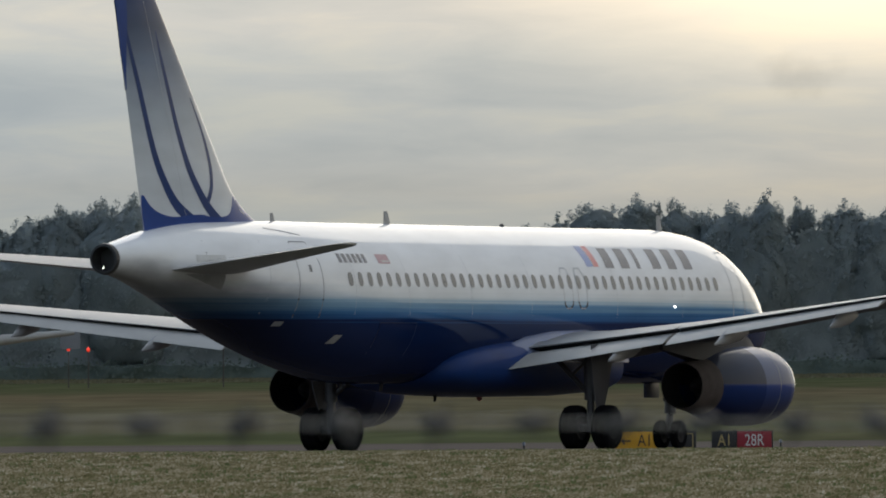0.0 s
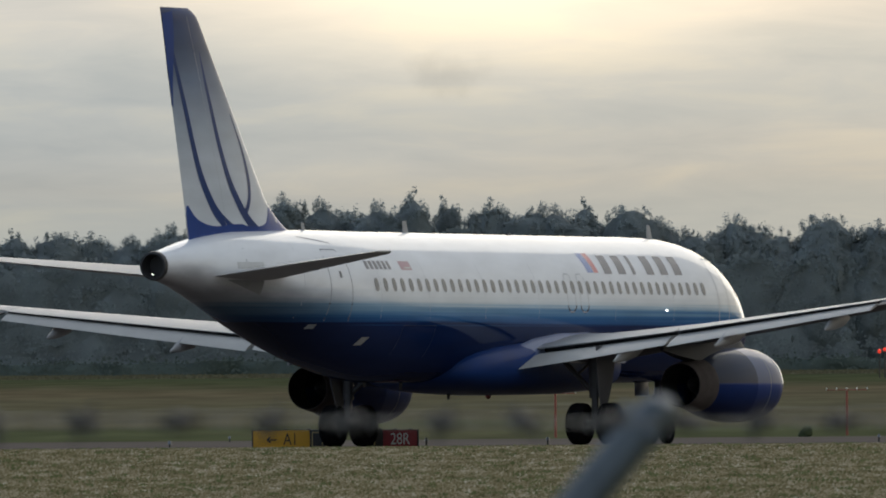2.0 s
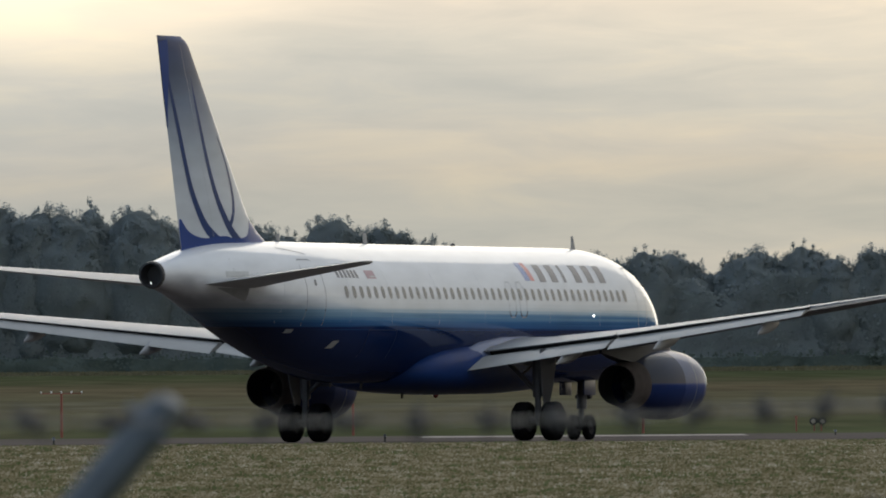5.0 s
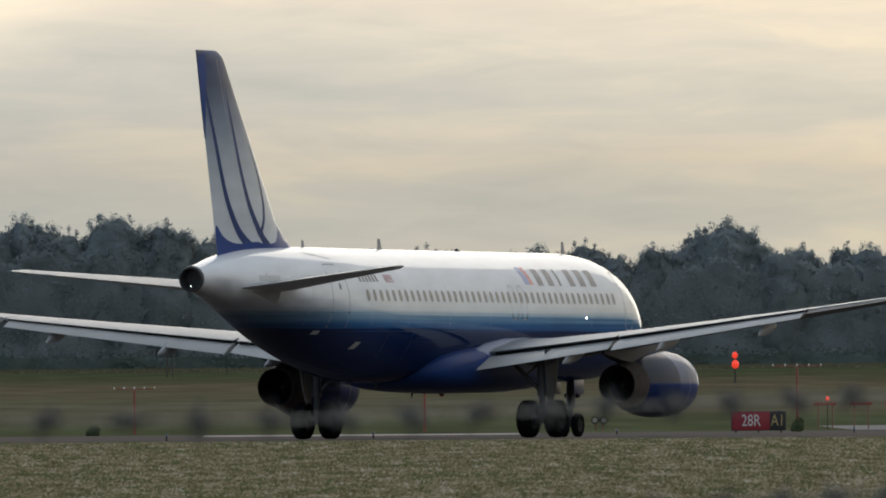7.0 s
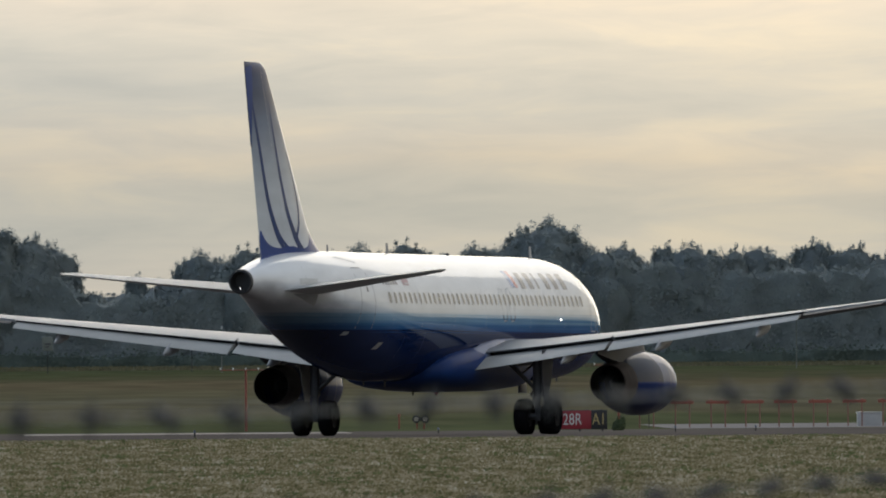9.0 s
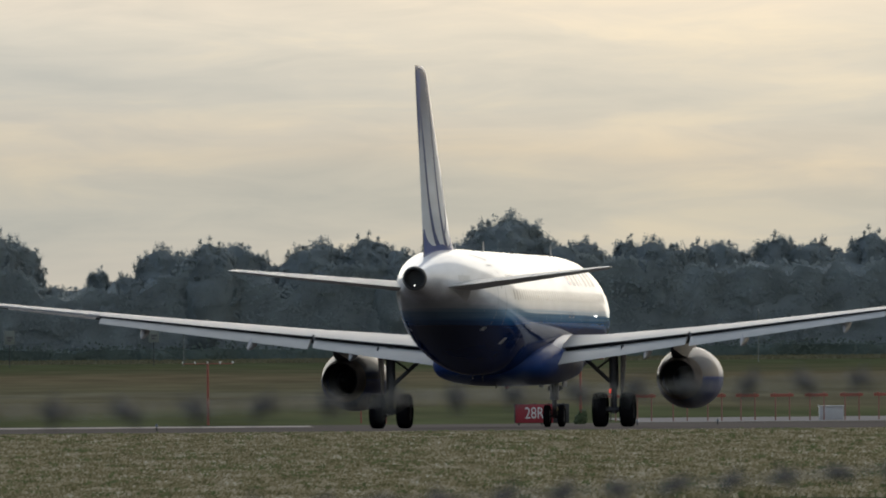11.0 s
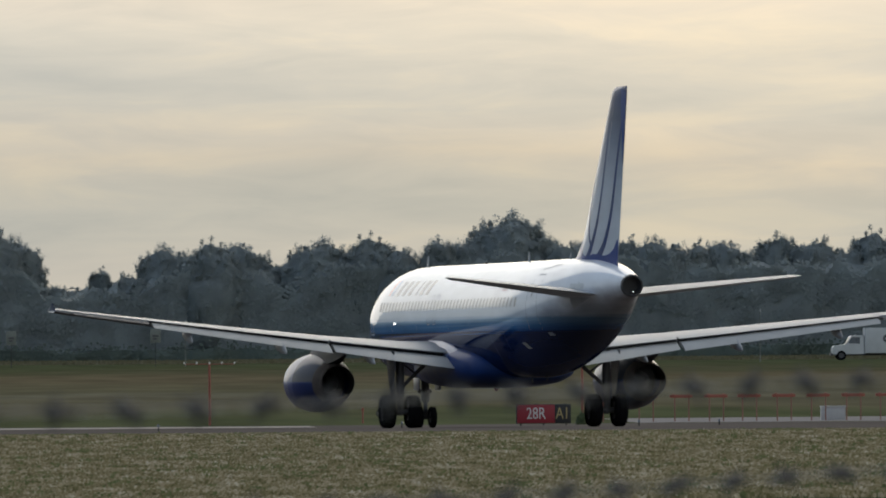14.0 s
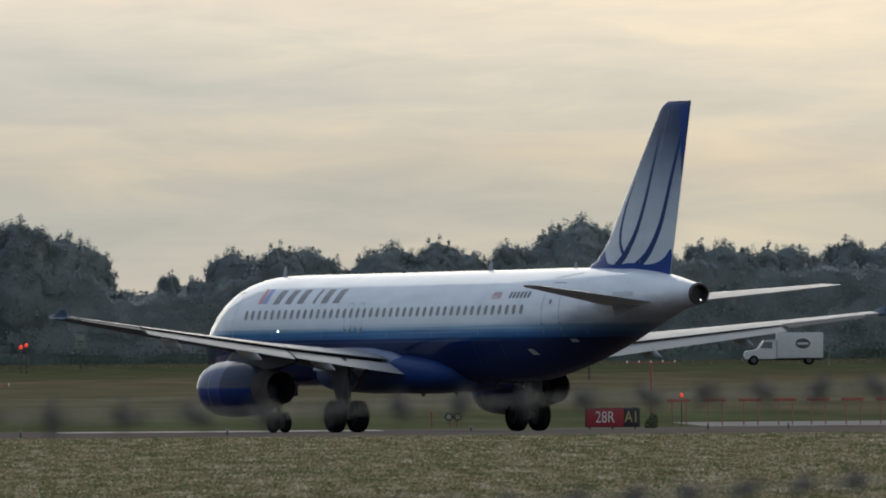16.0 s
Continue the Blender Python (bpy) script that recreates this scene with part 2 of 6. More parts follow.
        ln.new(both.outputs[0], tail_mix.inputs["Factor"])
        ln.new(result, tail_mix.inputs["A"])
        result = tail_mix.outputs["Result"]
    ln.new(result, bsdf.inputs["Base Color"])
    bsdf.inputs["Roughness"].default_value = rough
    bsdf.inputs["Coat Weight"].default_value = coat
    if tail_dark:
        low_coat = n.new("ShaderNodeMapRange")
        low_coat.inputs["From Min"].default_value, low_coat.inputs["From Max"].default_value = 2.5, 3.3
        low_coat.inputs["To Min"].default_value, low_coat.inputs["To Max"].default_value = 0.4 * coat, coat
        ln.new(sep.outputs["Z"], low_coat.inputs["Value"])
        left = n.new("ShaderNodeMath")
        left.operation = "MULTIPLY_ADD"
        left.inputs[1].default_value, left.inputs[2].default_value = -0.6, 1.0
        ln.new(both.outputs[0], left.inputs[0])
        shine = n.new("ShaderNodeMath")
        shine.operation = "MULTIPLY"
        ln.new(low_coat.outputs[0], shine.inputs[0])
        ln.new(left.outputs[0], shine.inputs[1])
        ln.new(shine.outputs[0], bsdf.inputs["Coat Weight"])
    bsdf.inputs["Coat Roughness"].default_value = 0.07
    bsdf.inputs["Specular IOR Level"].default_value = gloss
    return m


def shine_through(nt, bsdf, colour, share):
    """Thin leaves let light from behind through."""
    tr = nt.nodes.new("ShaderNodeBsdfTranslucent")
    mix = nt.nodes.new("ShaderNodeMixShader")
    mix.inputs["Fac"].default_value = share
    nt.links.new(colour, tr.inputs["Color"])
    nt.links.new(bsdf.outputs[0], mix.inputs[1])
    nt.links.new(tr.outputs[0], mix.inputs[2])
    nt.links.new(mix.outputs[0], nt.nodes["Material Output"].inputs["Surface"])


def foliage(name, low, high, rough=0.7, clear=0.3):
    """Leaves or blades, each with a tone of its own, a little light coming through."""
    m, nt, bsdf = nodes_of(name)
    n, ln = nt.nodes, nt.links
    geo = n.new("ShaderNodeNewGeometry")
    ramp = n.new("ShaderNodeValToRGB")
    ramp.color_ramp.elements[0].color, ramp.color_ramp.elements[1].color = (*low, 1), (*high, 1)
    ln.new(geo.outputs["Random Per Island"], ramp.inputs["Fac"])
    tc = n.new("ShaderNodeTexCoord")
    nz = n.new("ShaderNodeTexNoise")
    nz.inputs["Scale"].default_value = 0.35
    ln.new(tc.outputs["Object"], nz.inputs["Vector"])
    tone = n.new("ShaderNodeMapRange")
    tone.inputs["From Min"].default_value, tone.inputs["From Max"].default_value = 0.3, 0.7
    tone.inputs["To Min"].default_value, tone.inputs["To Max"].default_value = 0.85, 1.15
    ln.new(nz.outputs["Fac"], tone.inputs["Value"])
    mx = n.new("ShaderNodeMix")
    mx.data_type, mx.blend_type = "RGBA", "MULTIPLY"
    mx.inputs["Factor"].default_value = 1.0
    ln.new(ramp.outputs["Color"], mx.inputs["A"])
    ln.new(tone.outputs[0], mx.inputs["B"])
    ln.new(mx.outputs["Result"], bsdf.inputs["Base Color"])
    bsdf.inputs["Roughness"].default_value = rough
    bsdf.inputs["Specular IOR Level"].default_value = 0.2
    shine_through(nt, bsdf, mx.outputs["Result"], clear)
    return m


def grass_blades(name):
    """Short grass in patches of green, straw and pale clover heads."""
    m, nt, bsdf = nodes_of(name)
    n, ln = nt.nodes, nt.links
    geo = n.new("ShaderNodeNewGeometry")
    tc = n.new("ShaderNodeTexCoord")
    mp = n.new("ShaderNodeMapping")
    mp.inputs["Scale"].default_value = (1.8, 0.16, 0.0)
    ln.new(tc.outputs["Object"], mp.inputs["Vector"])
    nz = n.new("ShaderNodeTexNoise")
    nz.inputs["Scale"].default_value, nz.inputs["Detail"].default_value = 1.0, 5
    nz.inputs["Roughness"].default_value = 0.65
    ln.new(mp.outputs[0], nz.inputs["Vector"])
    mixv = n.new("ShaderNodeMath")
    mixv.operation = "MULTIPLY_ADD"
    mixv.inputs[1].default_value = 0.62
    ln.new(geo.outputs["Random Per Island"], mixv.inputs[0])
    off = n.new("ShaderNodeMapRange")
    off.inputs["From Min"].default_value, off.inputs["From Max"].default_value = 0.35, 0.65
    off.inputs["To Min"].default_value, off.inputs["To Max"].default_value = -0.13, 0.47
    ln.new(nz.outputs["Fac"], off.inputs["Value"])
    ln.new(off.outputs[0], mixv.inputs[2])
    ramp = n.new("ShaderNodeValToRGB")
    els = ramp.color_ramp.elements
    els[0].position, els[0].color = 0.05, (0.115, 0.108, 0.055, 1)
    els[1].position, els[1].color = 1.0, (0.52, 0.48, 0.40, 1)
    for p, c in ((0.30, (0.182, 0.165, 0.088, 1)), (0.55, (0.28, 0.242, 0.158, 1)), (0.78, (0.37, 0.328, 0.24, 1))):
        els.new(p).color = c
    ln.new(mixv.outputs[0], ramp.inputs["Fac"])
    ln.new(ramp.outputs["Color"], bsdf.inputs["Base Color"])
    bsdf.inputs["Roughness"].default_value = 0.8
    bsdf.inputs["Specular IOR Level"].default_value = 0.15
    shine_through(nt, bsdf, ramp.outputs["Color"], 0.5)
    return m


def field_ground(name):
    """Airfield turf: green and dry brown swathes, long along the runway."""
    m, nt, bsdf = nodes_of(name)
    n, ln = nt.nodes, nt.links
    tc = n.new("ShaderNodeTexCoord")
    sep = n.new("ShaderNodeSeparateXYZ")
    ln.new(tc.outputs["Object"], sep.inputs[0])
    mp = n.new("ShaderNodeMapping")
    mp.inputs["Scale"].default_value = (0.045, 0.012, 0.0)
    ln.new(tc.outputs["Object"], mp.inputs["Vector"])
    nz = n.new("ShaderNodeTexNoise")
    nz.inputs["Scale"].default_value, nz.inputs["Detail"].default_value = 1.0, 6
    ln.new(mp.outputs[0], nz.inputs["Vector"])
    fine = n.new("ShaderNodeTexNoise")
    fine.inputs["Scale"].default_value, fine.inputs["Detail"].default_value = 0.22, 7
    fm = n.new("ShaderNodeMapping")
    fm.inputs["Scale"].default_value = (0.9, 0.12, 0.0)
    ln.new(tc.outputs["Object"], fm.inputs["Vector"])
    ln.new(fm.outputs[0], fine.inputs["Vector"])
    # mown belts lie at set distances across the field
    belt = n.new("ShaderNodeMapRange")
    belt.inputs["From Min"].default_value, belt.inputs["From Max"].default_value = 500, 1400
    ln.new(sep.outputs["Y"], belt.inputs["Value"])
    bend = n.new("ShaderNodeMath")
    bend.operation = "MULTIPLY_ADD"
    bend.inputs[1].default_value = 0.34
    cen = n.new("ShaderNodeMath")
    cen.operation = "SUBTRACT"
    cen.inputs[1].default_value = 0.5
    ln.new(nz.outputs["Fac"], cen.inputs[0])
    ln.new(cen.outputs[0], bend.inputs[0])
    ln.new(belt.outputs[0], bend.inputs[2])
    ramp = n.new("ShaderNodeValToRGB")
    els = ramp.color_ramp.elements
    els[0].position, els[0].color = 0.0, (0.086, 0.092, 0.046, 1)
    els[1].position, els[1].color = 1.0, (0.064, 0.070, 0.035, 1)
    for p, c in ((0.10, (0.088, 0.092, 0.046, 1)), (0.17, (0.119, 0.103, 0.060, 1)), (0.27, (0.122, 0.106, 0.068, 1)), (0.31, (0.129, 0.115, 0.077, 1)),
                 (0.36, (0.115, 0.101, 0.059, 1)), (0.55, (0.122, 0.097, 0.057, 1)), (0.66, (0.089, 0.081, 0.045, 1)), (0.76, (0.071, 0.074, 0.037, 1)), (0.88, (0.065, 0.072, 0.036, 1))):
        els.new(p).color = c
    ln.new(bend.outputs[0], ramp.inputs["Fac"])
    tone = n.new("ShaderNodeMapRange")
    tone.inputs["From Min"].default_value, tone.inputs["From Max"].default_value = 0.3, 0.7
    tone.inputs["To Min"].default_value, tone.inputs["To Max"].default_value = 0.78, 1.22
    ln.new(fine.outputs["Fac"], tone.inputs["Value"])
    mx = n.new("ShaderNodeMix")
    mx.data_type, mx.blend_type = "RGBA", "MULTIPLY"
    mx.inputs["Factor"].default_value = 1.0
    ln.new(ramp.outputs["Color"], mx.inputs["A"])
    ln.new(tone.outputs[0], mx.inputs["B"])
    ln.new(mx.outputs["Result"], bsdf.inputs["Base Color"])
    bsdf.inputs["Roughness"].default_value = 0.95
    bsdf.inputs["Specular IOR Level"].default_value = 0.0
    return m


WHITE = (0.69, 0.70, 0.72)
NAVY = (0.006, 0.012, 0.05)
ROYAL = (0.008, 0.042, 0.20)
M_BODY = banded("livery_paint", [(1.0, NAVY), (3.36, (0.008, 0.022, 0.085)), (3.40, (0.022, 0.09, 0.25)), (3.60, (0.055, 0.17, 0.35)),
                                 (3.80, (0.22, 0.36, 0.49)), (3.98, (0.54, 0.59, 0.64)), (4.4, WHITE)], "Z", 1.0, 7.0, rough=0.5, coat=0.68, tail_dark=True, streak=0.35, gloss=0.0)
M_FIN = banded("fin_paint", [(5.0, (0.58, 0.60, 0.63)), (7.4, (0.52, 0.55, 0.59)), (8.6, (0.36, 0.40, 0.46)), (9.8, (0.15, 0.19, 0.27)), (10.7, (0.045, 0.07, 0.135)), (11.6, (0.016, 0.04, 0.13))],
               "Z", 5.0, 12.0, rough=0.5, coat=0.4, gloss=0.05)
M_NAC = banded("nacelle_paint", [(0.0, NAVY), (1.0, (0.006, 0.014, 0.06)), (1.35, (0.007, 0.022, 0.10)), (1.68, (0.008, 0.028, 0.13)), (1.70, (0.027, 0.037, 0.066)), (2.8, (0.036, 0.047, 0.080))],
               "Z", 0.0, 3.0, rough=0.45, coat=0.27, gloss=0.02)
# the front cowl's paler tones carry the sky's reflection in their colour
M_COWLSHEEN = banded("inlet_cowl_sheen", [(0.0, NAVY), (1.0, (0.006, 0.014, 0.06)), (1.35, (0.007, 0.026, 0.12)), (1.68, (0.009, 0.036, 0.17)), (1.70, (0.046, 0.068, 0.145)), (2.8, (0.066, 0.092, 0.17))],
                "Z", 0.0, 3.0, rough=0.45, coat=0.30, gloss=0.06)
M_ROYAL = surface("royal_blue_paint", ROYAL, 0.45, 0, 0.12, 1.5, coat=0.35, gloss=0.1)
M_STRIPE = surface("navy_stripe_paint", (0.010, 0.034, 0.13), 0.45, 0, 0.12, 1.5, coat=0.3, gloss=0.1)
M_FAIR = surface("fairing_blue_paint", (0.008, 0.030, 0.125), 0.5, 0, 0.15, 1.5, coat=0.12, gloss=0.1)
M_FENCE = surface("fence_blue_paint", (0.02, 0.06, 0.13), 0.45, 0, 0.12, 3)
M_FILLET = surface("pale_fillet_paint", (0.12, 0.15, 0.25), 0.4, 0, 0.12, 1.5, coat=0.3, gloss=0.2)
M_NAVY = surface("navy_paint", NAVY, 0.35, 0, 0.12, 1.5, coat=0.2)
M_WING = surface("wing_grey_paint", (0.255, 0.258, 0.262), 0.46, 0.05, 0.14, 1.2, coat=0.05, stretch=(1, 0.5, 1))
# shade under the wing, put into the colour of its downward faces
M_UNDERSHADE = surface("underwing_shade", (0.07, 0.07, 0.075), 0.55, 0, 0.15, 1.2, gloss=0.1)
M_FLAP = surface("flap_grey_paint", (0.34, 0.33, 0.31), 0.5, 0.1, 0.14, 1.2, coat=0.1)
M_STRIP = surface("worn_strip_paint", (0.46, 0.47, 0.48), 0.5, 0, 0.15, 3, coat=0.4)
M_PLATE = surface("worn_plate_paint", (0.17, 0.17, 0.18), 0.5, 0, 0.2, 3)
# tailplane underside paled: light from below put into its colour
M_TAILUNDER = surface("tailplane_lower_grey", (0.34, 0.34, 0.35), 0.5, 0, 0.15, 1.2, gloss=0.2)
M_PYLON = surface("pylon_grey_paint", (0.030, 0.033, 0.042), 0.5, 0.0, 0.2, 2, gloss=0.08)
M_DOORGREY = surface("gear_door_grey", (0.078, 0.078, 0.085), 0.5, 0, 0.15, 2, gloss=0.12)
M_DARK = surface("dark_recess", (0.02, 0.02, 0.022), 0.6, 0, 0.2, 4)
M_LINE = surface("panel_joint", (0.17, 0.18, 0.20), 0.6, 0, 0.1, 4)
M_SEAM = surface("faint_seam", (0.33, 0.35, 0.38), 0.5, 0, 0.1, 4)
M_GLASS = surface("cabin_pane", (0.085, 0.098, 0.118), 0.3, 0, 0.2, 6, coat=0.3)
M_RIM = surface("dull_wheel_metal", (0.022, 0.022, 0.024), 0.6, 0.0, 0.2, 6, gloss=0.03)
M_RUBBER = surface("tyre_rubber", (0.008, 0.008, 0.009), 0.9, 0, 0.25, 5, 0.3, gloss=0.0)
M_STEEL = surface("gear_steel", (0.07, 0.07, 0.074), 0.45, 0.3, 0.2, 5, gloss=0.2)
M_HOT = surface("burnt_nozzle_metal", (0.080, 0.068, 0.066), 0.7, 0.0, 0.25, 3, gloss=0.06)
M_CHROME = surface("bright_inlet_lip", (0.75, 0.75, 0.76), 0.18, 1.0, 0.05, 3)
M_TITLE = surface("slate_title_paint", (0.065, 0.07, 0.095), 0.45, 0, 0.1, 3, coat=0.55)
M_RED = surface("sign_red", (0.22, 0.010, 0.02), 0.5, 0, 0.1, 4)
M_EMBLEM = surface("emblem_blue", (0.10, 0.17, 0.42), 0.45, 0, 0.1, 4, coat=0.68)
M_REDPAINT = surface("emblem_red", (0.46, 0.10, 0.11), 0.45, 0, 0.1, 4, coat=0.68)
M_FLAGRED = surface("faded_flag_red", (0.42, 0.27, 0.29), 0.5, 0, 0.2, 8)
M_YELLOW = surface("sign_yellow", (0.50, 0.26, 0.012), 0.5, 0, 0.08, 4)
M_BLACK = surface("sign_black", (0.012, 0.012, 0.013), 0.55, 0, 0.15, 4)
M_LEGEND = surface("sign_white", (0.50, 0.50, 0.48), 0.5, 0, 0.06, 4)
M_AMBERTXT = surface("sign_amber", (0.33, 0.25, 0.10), 0.5, 0, 0.08, 4)
M_LENS = surface("pale_lens", (0.30, 0.27, 0.22), 0.3, 0, 0.1, 4, coat=0.3)
M_ORANGE = surface("marker_orange", (0.24, 0.062, 0.038), 0.55, 0, 0.18, 6)
M_GALV = surface("galvanised_steel", (0.13, 0.15, 0.175), 0.5, 0.4, 0.18, 30, fine=160)
M_BARB = surface("rusty_barb", (0.07, 0.066, 0.066), 0.7, 0.2, 0.2, 60)
M_WIRE = surface("weathered_wire", (0.22, 0.22, 0.22), 0.6, 0.4, 0.2, 60)
M_ASPHALT = surface("worn_asphalt", (0.135, 0.112, 0.094), 0.75, 0, 0.22, 0.12, 0.2, fine=3.0, stretch=(0.4, 1, 1), gloss=0.0)
M_CONCRETE = surface("pale_concrete", (0.27, 0.24, 0.215), 0.7, 0, 0.12, 0.3, fine=4.0, gloss=0.0)
# sky glancing off the asphalt, drawn as a pale colour
M_SKYSTREAK = surface("sky_streak", (0.42, 0.36, 0.31), 0.65, 0, 0.3, 0.8, fine=5, gloss=0.0)
M_TRUCK = surface("white_truck_paint", (0.44, 0.45, 0.45), 0.5, 0, 0.08, 1.5)
M_BEIGE = surface("beige_paint", (0.34, 0.30, 0.25), 0.4, 0, 0.1, 2)
M_FADED = surface("faded_orange_paint", (0.20, 0.085, 0.06), 0.6, 0, 0.15, 5)
M_BOARD = surface("dull_board_paint", (0.15, 0.16, 0.14), 0.6, 0, 0.12, 3)
M_TRUNK = surface("bark", (0.06, 0.05, 0.042), 0.9, 0, 0.3, 2)
# leaves paled: the haze over the distance is put into their colour
M_HAZYLEAF = foliage("hazy_leaf", (0.256, 0.291, 0.294), (0.271, 0.305, 0.308), clear=0.5)
# far conifers: pale bluish needles carry the haze as colour
M_HAZYCONIFER = foliage("hazy_conifer_needles", (0.10, 0.13, 0.14), (0.17, 0.20, 0.21))
M_SHRUB = foliage("shrub_green", (0.065, 0.09, 0.042), (0.12, 0.145, 0.07))
M_BUSH = foliage("undergrowth_green", (0.095, 0.12, 0.105), (0.115, 0.14, 0.12), clear=0.25)
M_WEED = foliage("weed_green", (0.11, 0.13, 0.055), (0.17, 0.18, 0.085))
M_TALL = foliage("uncut_grass", (0.105, 0.102, 0.060), (0.145, 0.132, 0.082))
M_GRASS = grass_blades("clover_grass")
M_FIELD = field_ground("turf")
M_POLE = surface("white_pole_paint", (0.36, 0.36, 0.36), 0.5, 0, 0.1, 3)
M_LAMPW = glow("white_lamp", (1.0, 0.97, 0.9), 5.0)
M_LAMPR = glow("red_lamp", (1.0, 0.06, 0.03), 0.6)
M_LAMPDIM = glow("dim_white_lamp", (0.7, 0.7, 0.66), 0.02)


# ---- building helpers ----
def thing(name, label, category, group="", kind="", at=None):
    ob = new(name)
    ob.empty_display_size = 0.5
    if at is not None:
        ob.matrix_basis = at
    return tagged(ob, label, category, group, kind)


def mesh_of(name, bm, material, smooth=40.0):
    bmesh.ops.recalc_face_normals(bm, faces=bm.faces)
    me = bpy.data.meshes.new(name)
    bm.to_mesh(me)
    bm.free()
    for m in (material if isinstance(material, (list, tuple)) else [material]):
        me.materials.append(m)
    if smooth:
        me.shade_smooth()
        me.set_sharp_from_angle(angle=radians(smooth))
    return me


def part(name, bm, material, parent=None, label="", smooth=40.0, at=None):
    ob = new(name, mesh_of(name, bm, material, smooth))
    if parent is not None:
        ob.parent = parent
    if at is not None:
        ob.matrix_basis = at
    return tagged(ob, label)


def box(bm, x0, x1, y0, y1, z0, z1, bevel=0.0):
    """An upright block, its edges rounded if bevel is given."""
    r = bmesh.ops.create_cube(bm, size=1.0)
    vs = r["verts"]
    bmesh.ops.transform(bm, matrix=Matrix.Translation(((x0 + x1) / 2, (y0 + y1) / 2, (z0 + z1) / 2)) @ Matrix.Diagonal((x1 - x0, y1 - y0, z1 - z0, 1)), verts=vs)
    if bevel:
        es = list({e for v in vs for e in v.link_edges})
        bmesh.ops.bevel(bm, geom=es, offset=bevel, segments=2, affect="EDGES", profile=0.6)
    return bm


def loft(bm, rings, cap0=True, cap1=True):
    """A skin over closed rings of equally many points."""
    vs = [[bm.verts.new(p) for p in r] for r in rings]
    n = len(vs[0])
    for a, b in zip(vs, vs[1:]):
        for i in range(n):
            bm.faces.new((a[i], a[(i + 1) % n], b[(i + 1) % n], b[i]))
    if cap0:
        bm.faces.new(vs[0][::-1])
    if cap1:
        bm.faces.new(vs[-1])
    return bm


def tube(bm, p0, p1, r0, r1=None, n=12):
    """A rod between two places."""
    p0, p1 = Vector(p0), Vector(p1)
    q = (p1 - p0).to_track_quat("Z", "Y")
    r1 = r0 if r1 is None else r1
    ring = lambda c, r: [c + q @ Vector((r * math.cos(2 * math.pi * i / n), r * math.sin(2 * math.pi * i / n), 0)) for i in range(n)]
    return loft(bm, [ring(p0, r0), ring(p1, r1)])


def turned(bm, profile, centre, n=36, closed=False):
    """A body of revolution about the aircraft's y axis: profile of (y, radius), centre (x, z)."""
    rings = [[Vector((centre[0] + r * math.sin(2 * math.pi * i / n), y, centre[1] + r * math.cos(2 * math.pi * i / n))) for i in range(n)] for y, r in profile]
    return loft(bm, rings, cap0=not closed, cap1=not closed)


def smooth_table(xs, rows):
    """Cubic interpolation through table rows."""
    xs, rows = np.array(xs, float), np.array(rows, float)
    d = np.diff(rows, axis=0) / np.diff(xs)[:, None]
    m = np.vstack([d[:1], (d[:-1] + d[1:]) / 2, d[-1:]])
    m[1:-1][(d[:-1] * d[1:]) <= 0] = 0

    def at(x):
        i = int(np.clip(np.searchsorted(xs, x) - 1, 0, len(xs) - 2))
        w = xs[i + 1] - xs[i]
        s = (x - xs[i]) / w
        return rows[i] * (2 * s**3 - 3 * s**2 + 1) + rows[i + 1] * (3 * s**2 - 2 * s**3) + m[i] * w * (s**3 - 2 * s**2 + s) + m[i + 1] * w * (s**3 - s**2)
    return at


# ---- ground ----
LEVELS = [(-400, 0), (320, 0), (530, -FALL * 210), (556, -1.30), (700, -1.16), (900, -0.97), (1284, -0.60), (1400, -0.50), (2500, -0.5), (5200, -0.5)]


def ground_z(y):
    return float(np.interp(y, [a for a, _ in LEVELS], [b for _, b in LEVELS]))


def sheet(name, material, x0, x1, ys, lift=0.0, label="", category="", cols=12):
    bm = bmesh.new()
    rows = []
    for y in ys:
        rows.append([bm.verts.new((x0 + (x1 - x0) * i / cols, y, ground_z(y) + lift)) for i in range(cols + 1)])
    for a, b in zip(rows, rows[1:]):
        for i in range(cols):
            bm.faces.new((a[i], a[i + 1], b[i + 1], b[i]))
    ob = new(name, mesh_of(name, bm, material, 0))
    return tagged(ob, label, category, kind="structure")


